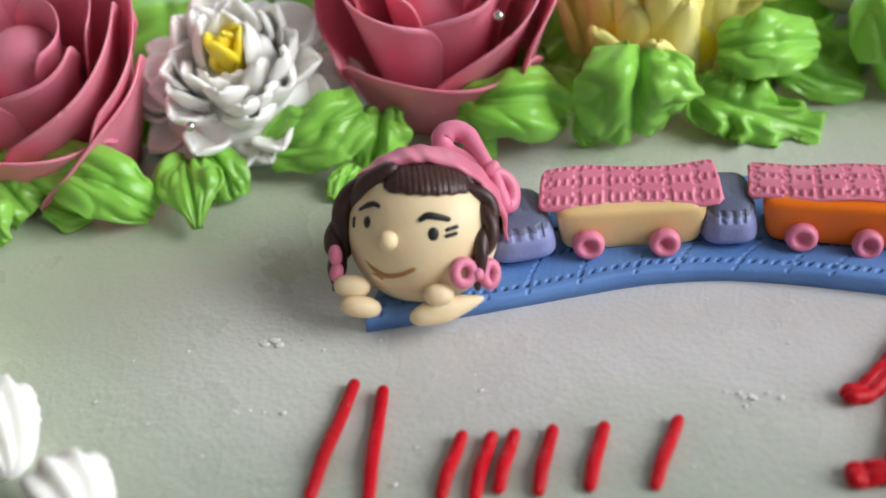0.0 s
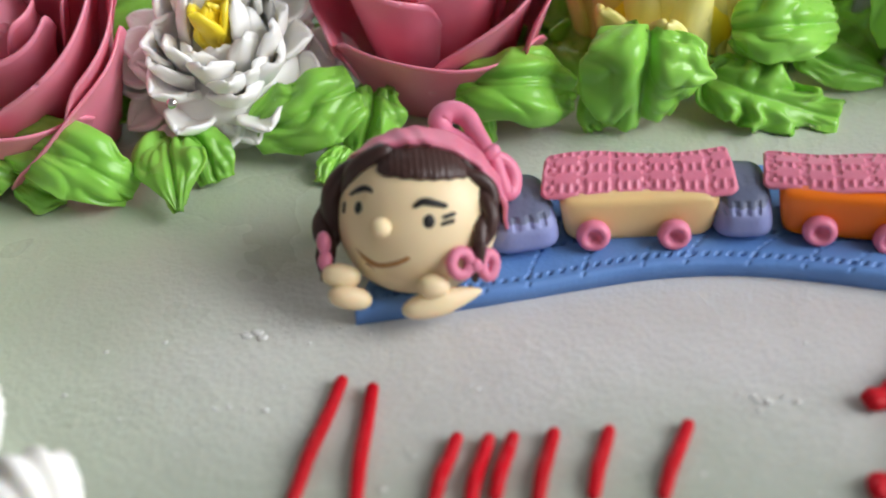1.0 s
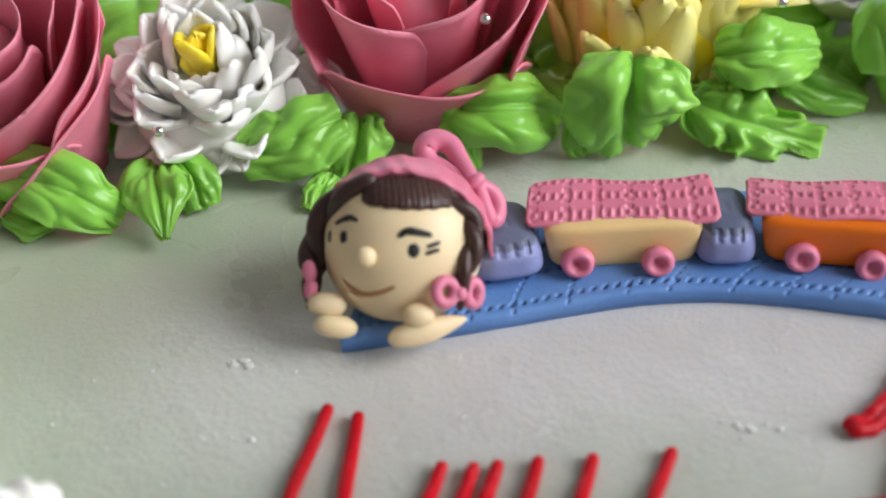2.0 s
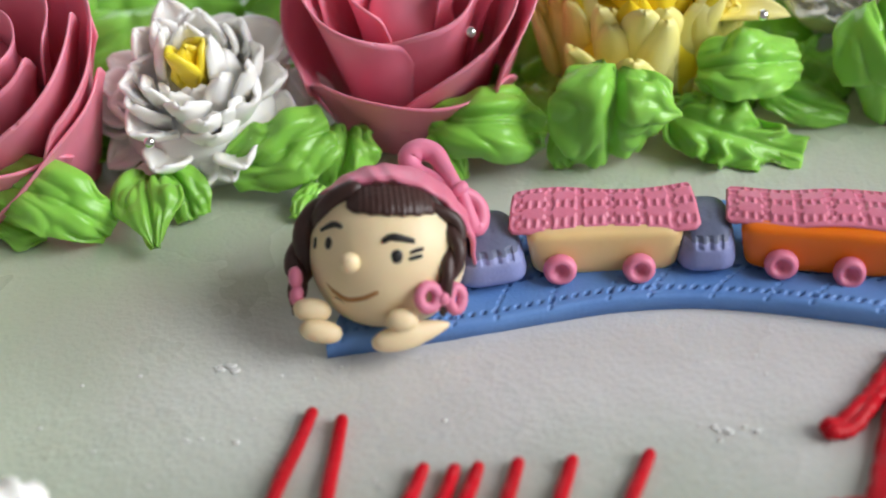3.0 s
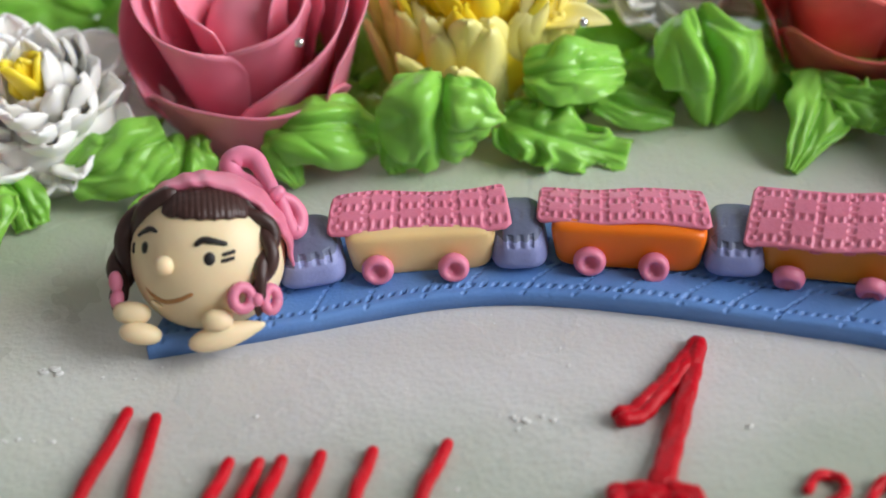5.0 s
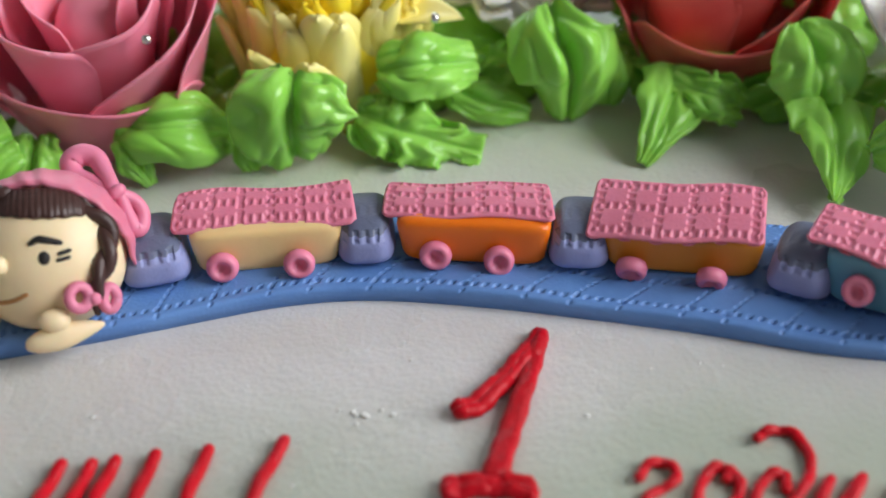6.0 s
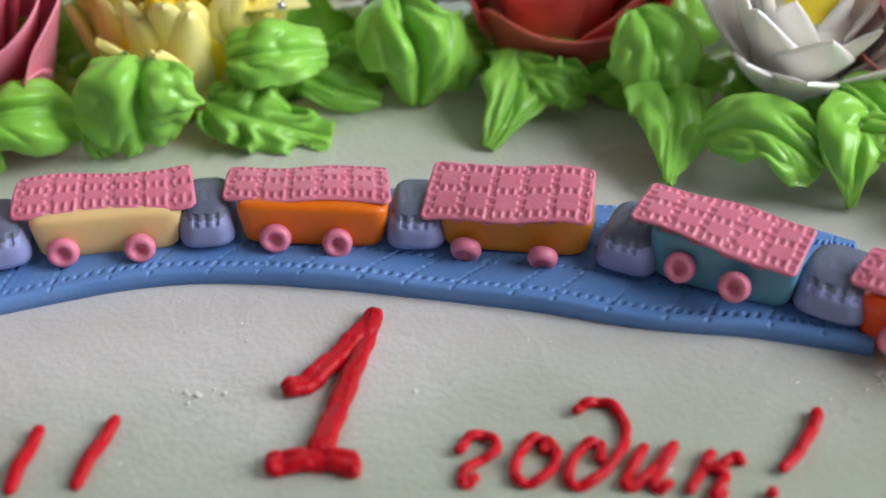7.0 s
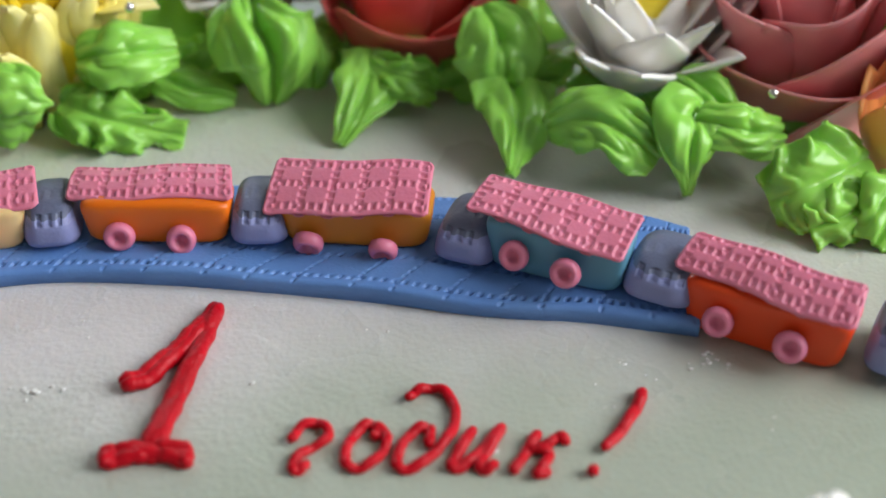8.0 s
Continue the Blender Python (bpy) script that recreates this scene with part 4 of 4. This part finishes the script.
folded_leaf([(-0.114, 0.252, 0.010), (-0.109, 0.245, 0.009), (-0.103, 0.241, 0.003)], [0.012, 0.016, 0.012], 0.3, 0.3, 9, 0.0013, 0.0012, 7, seed=5)
folded_leaf([(-0.100, 0.243, 0.005), (-0.094, 0.240, 0.004), (-0.089, 0.241, 0.002)], [0.006, 0.009, 0.005], 0.2, 0.3, 3, 0.0005, seed=6)
folded_leaf([(-0.117, 0.243, 0.008), (-0.112, 0.236, 0.006), (-0.108, 0.231, 0.002)], [0.010, 0.013, 0.006], 0.4, 0.3, 6, 0.001, 0.001, 5, seed=7)
# beside the white flower
folded_leaf([(-0.0495, 0.255, 0.0075), (-0.041, 0.2535, 0.0105), (-0.034, 0.255, 0.0135), (-0.026, 0.259, 0.0145)], [0.010, 0.0165, 0.0165, 0.013], 0.3, 0.24, 4, 0.0012, seed=8)
folded_leaf([(-0.0225, 0.264, 0.011), (-0.023, 0.2575, 0.0085), (-0.0255, 0.254, 0.001)], [0.013, 0.015, 0.009], 0.5, 0.3, 7, 0.0012, 0.0008, 6, seed=10)
folded_leaf([(-0.0290, 0.252, 0.004), (-0.0310, 0.247, 0.003), (-0.0330, 0.2425, 0.001)], [0.006, 0.008, 0.005], 0.5, 0.3, 4, 0.0006, seed=30)
# under the rose with the bead
folded_leaf([(-0.003, 0.263, 0.014), (0.003, 0.2585, 0.0145), (0.009, 0.257, 0.0150), (0.0165, 0.260, 0.0125), (0.0225, 0.268, 0.006)], [0.012, 0.0155, 0.0165, 0.0170, 0.010], 0.0, 0.30, 3, 0.0015, seed=11)
folded_leaf([(0.000, 0.259, 0.0125), (0.001, 0.256, 0.008), (0.0035, 0.2555, 0.001)], [0.009, 0.010, 0.002], 0.3, 0.3, 2, 0.0004, seed=13)
# the fan under the yellow flower, and the crimped leaf beside it
folded_leaf([(0.0390, 0.263, 0.0245), (0.0380, 0.2560, 0.0215), (0.0370, 0.2550, 0.0140), (0.0375, 0.2590, 0.0030)], [0.020, 0.0280, 0.0300, 0.0200], 0.9, 0.20, 8, 0.0013, 0.0007, 6, seed=14, crease=0.10, slant=3.0)
folded_leaf([(0.0300, 0.262, 0.010), (0.0275, 0.2590, 0.006), (0.0290, 0.2600, 0.001)], [0.008, 0.010, 0.005], 0.6, 0.3, 3, 0.0006, seed=15)
folded_leaf([(0.0525, 0.266, 0.0100), (0.0585, 0.2615, 0.0095), (0.0650, 0.2600, 0.0075), (0.0730, 0.2600, 0.0040), (0.0815, 0.2590, 0.0014)], [0.013, 0.0165, 0.0170, 0.0120, 0.0085], 0.2, 0.18, 9, 0.0022, 0.0022, 8, seed=16, crease=0.06, slant=0.4)
folded_leaf([(0.0580, 0.270, 0.0190), (0.0640, 0.2665, 0.0215), (0.0720, 0.2670, 0.0215), (0.0815, 0.2730, 0.0180)], [0.011, 0.0155, 0.0150, 0.0100], 0.3, 0.3, 4, 0.0011, 0.0008, 4, seed=17)
folded_leaf([(0.0620, 0.270, 0.0150), (0.0640, 0.2665, 0.0120), (0.0620, 0.2670, 0.0060)], [0.009, 0.011, 0.008], 0.4, 0.3, 5, 0.0008, seed=18)
folded_leaf([(0.0750, 0.276, 0.0100), (0.0830, 0.2735, 0.0070), (0.0950, 0.2730, 0.0030)], [0.008, 0.0110, 0.0050], 0.5, 0.3, 2, 0.0004, seed=19)
# the large puffed leaf before the white flower
folded_leaf([(0.1010, 0.283, 0.0270), (0.1020, 0.2735, 0.0225), (0.1050, 0.2705, 0.0140), (0.1040, 0.2720, 0.0015)], [0.014, 0.0250, 0.0270, 0.0100], 1.0, 0.42, 2, 0.0003, seed=20)
folded_leaf([(0.1120, 0.280, 0.0170), (0.1150, 0.2755, 0.0120), (0.1145, 0.2740, 0.0030)], [0.010, 0.0130, 0.0070], 0.4, 0.35, 2, 0.0003, seed=21)
# the drooping leaf under the coral rose
folded_leaf([(0.1310, 0.272, 0.0125), (0.1275, 0.2620, 0.0105), (0.1230, 0.2545, 0.0065), (0.1180, 0.2490, 0.0012)], [0.017, 0.0155, 0.0110, 0.0030], 0.6, 0.22, 2, 0.0005, seed=22)
folded_leaf([(0.1270, 0.270, 0.0120), (0.1350, 0.2615, 0.0115), (0.1415, 0.2610, 0.0095), (0.1450, 0.2640, 0.0050)], [0.008, 0.0115, 0.0125, 0.0080], 0.2, 0.22, 8, 0.0016, 0.0013, 7, seed=23, slant=0.7)
# round the lotus
folded_leaf([(0.1560, 0.262, 0.0290), (0.1590, 0.2545, 0.0225), (0.1600, 0.2500, 0.0130)], [0.012, 0.0210, 0.0180], 0.5, 0.25, 3, 0.0006, seed=24)
folded_leaf([(0.1610, 0.250, 0.0140), (0.1605, 0.2400, 0.0110), (0.1580, 0.2320, 0.0080), (0.1545, 0.2220, 0.0055)], [0.020, 0.0195, 0.0110, 0.0008], 0.6, 0.20, 2, 0.0005, seed=25)
folded_leaf([(0.1650, 0.231, 0.0115), (0.1705, 0.2275, 0.0155), (0.1765, 0.2235, 0.0165), (0.1820, 0.2195, 0.0140), (0.1880, 0.2170, 0.0090)], [0.009, 0.0145, 0.0165, 0.0160, 0.0090], 0.2, 0.26, 4, 0.0011, 0.0006, 4, seed=26)
folded_leaf([(0.2010, 0.226, 0.0175), (0.1960, 0.2180, 0.0165), (0.1940, 0.2130, 0.0110), (0.1940, 0.2120, 0.0015)], [0.018, 0.0185, 0.0110, 0.0010], 0.6, 0.22, 2, 0.0005, seed=27)
folded_leaf([(0.1970, 0.220, 0.0170), (0.2040, 0.2160, 0.0165), (0.2110, 0.2155, 0.0145), (0.2190, 0.2200, 0.0110)], [0.010, 0.0120, 0.0130, 0.0080], 0.2, 0.28, 3, 0.0010, seed=28)
folded_leaf([(0.1990, 0.238, 0.0190), (0.2040, 0.2300, 0.0175), (0.2080, 0.2260, 0.0130)], [0.010, 0.0140, 0.0090], 0.5, 0.28, 3, 0.0006, seed=29)
# crimped leaves round the orange bud
folded_leaf([(0.2340, 0.206, 0.0110), (0.2240, 0.2005, 0.0115), (0.2150, 0.1980, 0.0100), (0.2085, 0.2005, 0.0060)], [0.020, 0.0230, 0.0220, 0.0140], 0.2, 0.22, 9, 0.0022, 0.0024, 7, seed=31, crease=0.05, slant=0.4)
folded_leaf([(0.2330, 0.198, 0.0060), (0.2250, 0.1930, 0.0060), (0.2150, 0.1920, 0.0035)], [0.013, 0.0150, 0.0100], 0.3, 0.25, 7, 0.0018, 0.0020, 6, seed=32, crease=0.05, slant=0.5)
folded_leaf([(0.2400, 0.200, 0.0080), (0.2340, 0.1920, 0.0060), (0.2280, 0.1860, 0.0015)], [0.013, 0.0170, 0.0100], 0.5, 0.25, 5, 0.0012, 0.0010, 5, seed=33)
# leaves behind the flowers
for i, (x, y) in enumerate([(-0.080, 0.300), (-0.068, 0.325), (-0.036, 0.318), (0.012, 0.318), (0.020, 0.300), (0.078, 0.305), (0.082, 0.325), (0.126, 0.325), (0.174, 0.292), (0.180, 0.315), (0.216, 0.285), (0.205, 0.300)]):
    leaf((x, y + 0.012, 0.020), (x + 0.004, y - 0.008, 0.004), 0.030, 0.006, 0.001, 0.002, 4, 40 + i)


# low ruffled leaves that fill the spaces under the flowers
for i, (x, y) in enumerate([(-0.088, 0.262), (-0.072, 0.272), (-0.052, 0.268), (-0.040, 0.278), (0.018, 0.276), (0.026, 0.283), (0.052, 0.276), (0.066, 0.280), (0.078, 0.284), (0.090, 0.282), (0.112, 0.283), (0.122, 0.280), (0.134, 0.272), (0.145, 0.276), (0.158, 0.262), (0.167, 0.254), (0.182, 0.250), (0.196, 0.246), (0.212, 0.238), (0.226, 0.228)]):
    lean = 0.008 * math.sin(i * 2.9)
    leaf((x - lean, y + 0.015, 0.010 + 0.003 * math.sin(i * 1.3)), (x + lean, y + 0.001, 0.0015), 0.020 + 0.003 * math.sin(i * 3.7), 0.005, 0.0012, 0.0024, 5 + i % 4, 100 + i)
for i in range(19):
    x = -0.125 + i * 0.021
    y = 0.335 - 0.9 * max(0, x - 0.16) - 0.5 * max(0, -0.06 - x)
    leaf((x, y + 0.006, 0.026 + 0.004 * math.sin(i * 2.3)), (x + 0.006 * math.sin(i * 1.7), y - 0.010, 0.003), 0.026, 0.005, 0.001, 0.0022, 4, 70 + i)


# ---- cream border on the rim, beads, crumbs, glint flecks ----
def shell(loc, turn, seed):
    """A piped cream shell: a ridged string that swells, curls over and thins to a tail."""
    rng = np.random.default_rng(seed)
    n, seg = 34, 54
    t = np.linspace(0, 1, n)
    x, z = 0.021 * t - 0.010, 0.0075 + 0.0050 * np.sin(math.pi * np.minimum(t * 1.25, 1)) - 0.0060 * t
    rad = 0.0098 * np.clip(np.sin(math.pi * (0.08 + 0.90 * t ** 0.75)), 0.03, 1) ** 0.62
    verts, faces = [], []
    for i in range(n):
        for k in range(seg):
            a = 2 * math.pi * k / seg
            star = 1 + 0.13 * math.cos(9 * (a + 0.9 * t[i] + 0.15 * math.sin(seed))) + 0.02 * rng.normal()
            verts.append((x[i], rad[i] * star * math.cos(a), max(0.0, z[i] + rad[i] * star * math.sin(a))))
    for i in range(n - 1):
        for k in range(seg):
            j = (k + 1) % seg
            faces.append((i * seg + k, i * seg + j, (i + 1) * seg + j, (i + 1) * seg + k))
    faces += [tuple(range(seg)), tuple((n - 1) * seg + k for k in range(seg))]
    ob = part("cream_shell", (np.array(verts), faces), WHITE_PETAL)
    ob.matrix_world = pose(*loc, 0, 0, turn) @ Matrix.Scale(0.78, 4)
    return tagged(ob, "white piped cream shell with ridges on the cake rim", "cream shell", "cream border of the cake")


for i in range(14):
    a = radians(203.2 + i * 7.0)
    shell((0.09 + 0.229 * math.cos(a), 0.30 + 0.215 * math.sin(a), -0.0005), math.degrees(a) + 70, i)

for loc in ((0.0066, 0.2649, 0.0339), (-0.0641, 0.2476, 0.0202), (0.0720, 0.2716, 0.0310), (0.2165, 0.2230, 0.0200)):
    ob = part("silver_bead", blob((0, 0, 0), ((0.00125, 0, 0), (0, 0.00125, 0), (0, 0, 0.00125)), 2, 9), SILVER)
    ob.location = loc
    tagged(ob, "tiny silver sugar bead on a petal", "sugar bead", "silver beads on the flowers")

rng = np.random.default_rng(77)
bits = []
for cx, cy, n, spread in ((-0.043, 0.1955, 8, 0.0020), (0.050, 0.1735, 8, 0.0030), (-0.047, 0.176, 6, 0.002), (0.180, 0.158, 8, 0.004)):
    for k in range(n):
        x, y = cx + rng.normal() * spread, cy + rng.normal() * spread * 0.5
        r = 0.0003 + abs(rng.normal()) * 0.0002
        bits.append((*blob((x, y, 0.0002), ((r * 1.2, r * 0.4, 0), (-r * 0.3, r * 0.9, 0), (0, 0, r * 0.45)), 2, 4), 0))
# pale flecks scattered at random, standing in for glints on the cream
for k in range(110):
    x, y = rng.uniform(-0.10, 0.19), rng.uniform(0.135, 0.205)
    r = 0.00016 + abs(rng.normal()) * 0.00013
    bits.append((*blob((x, y, 0.0001), ((r * 1.3, r * 0.5, 0), (-r * 0.3, r * 0.9, 0), (0, 0, r * 0.5)), 2, 4), 0))
tagged(part("cream_crumbs", join(*bits), CRUMB_AND_GLINT), "small white cream crumbs and pale flecks for glints on the cake top", "crumbs", kind="stuff")
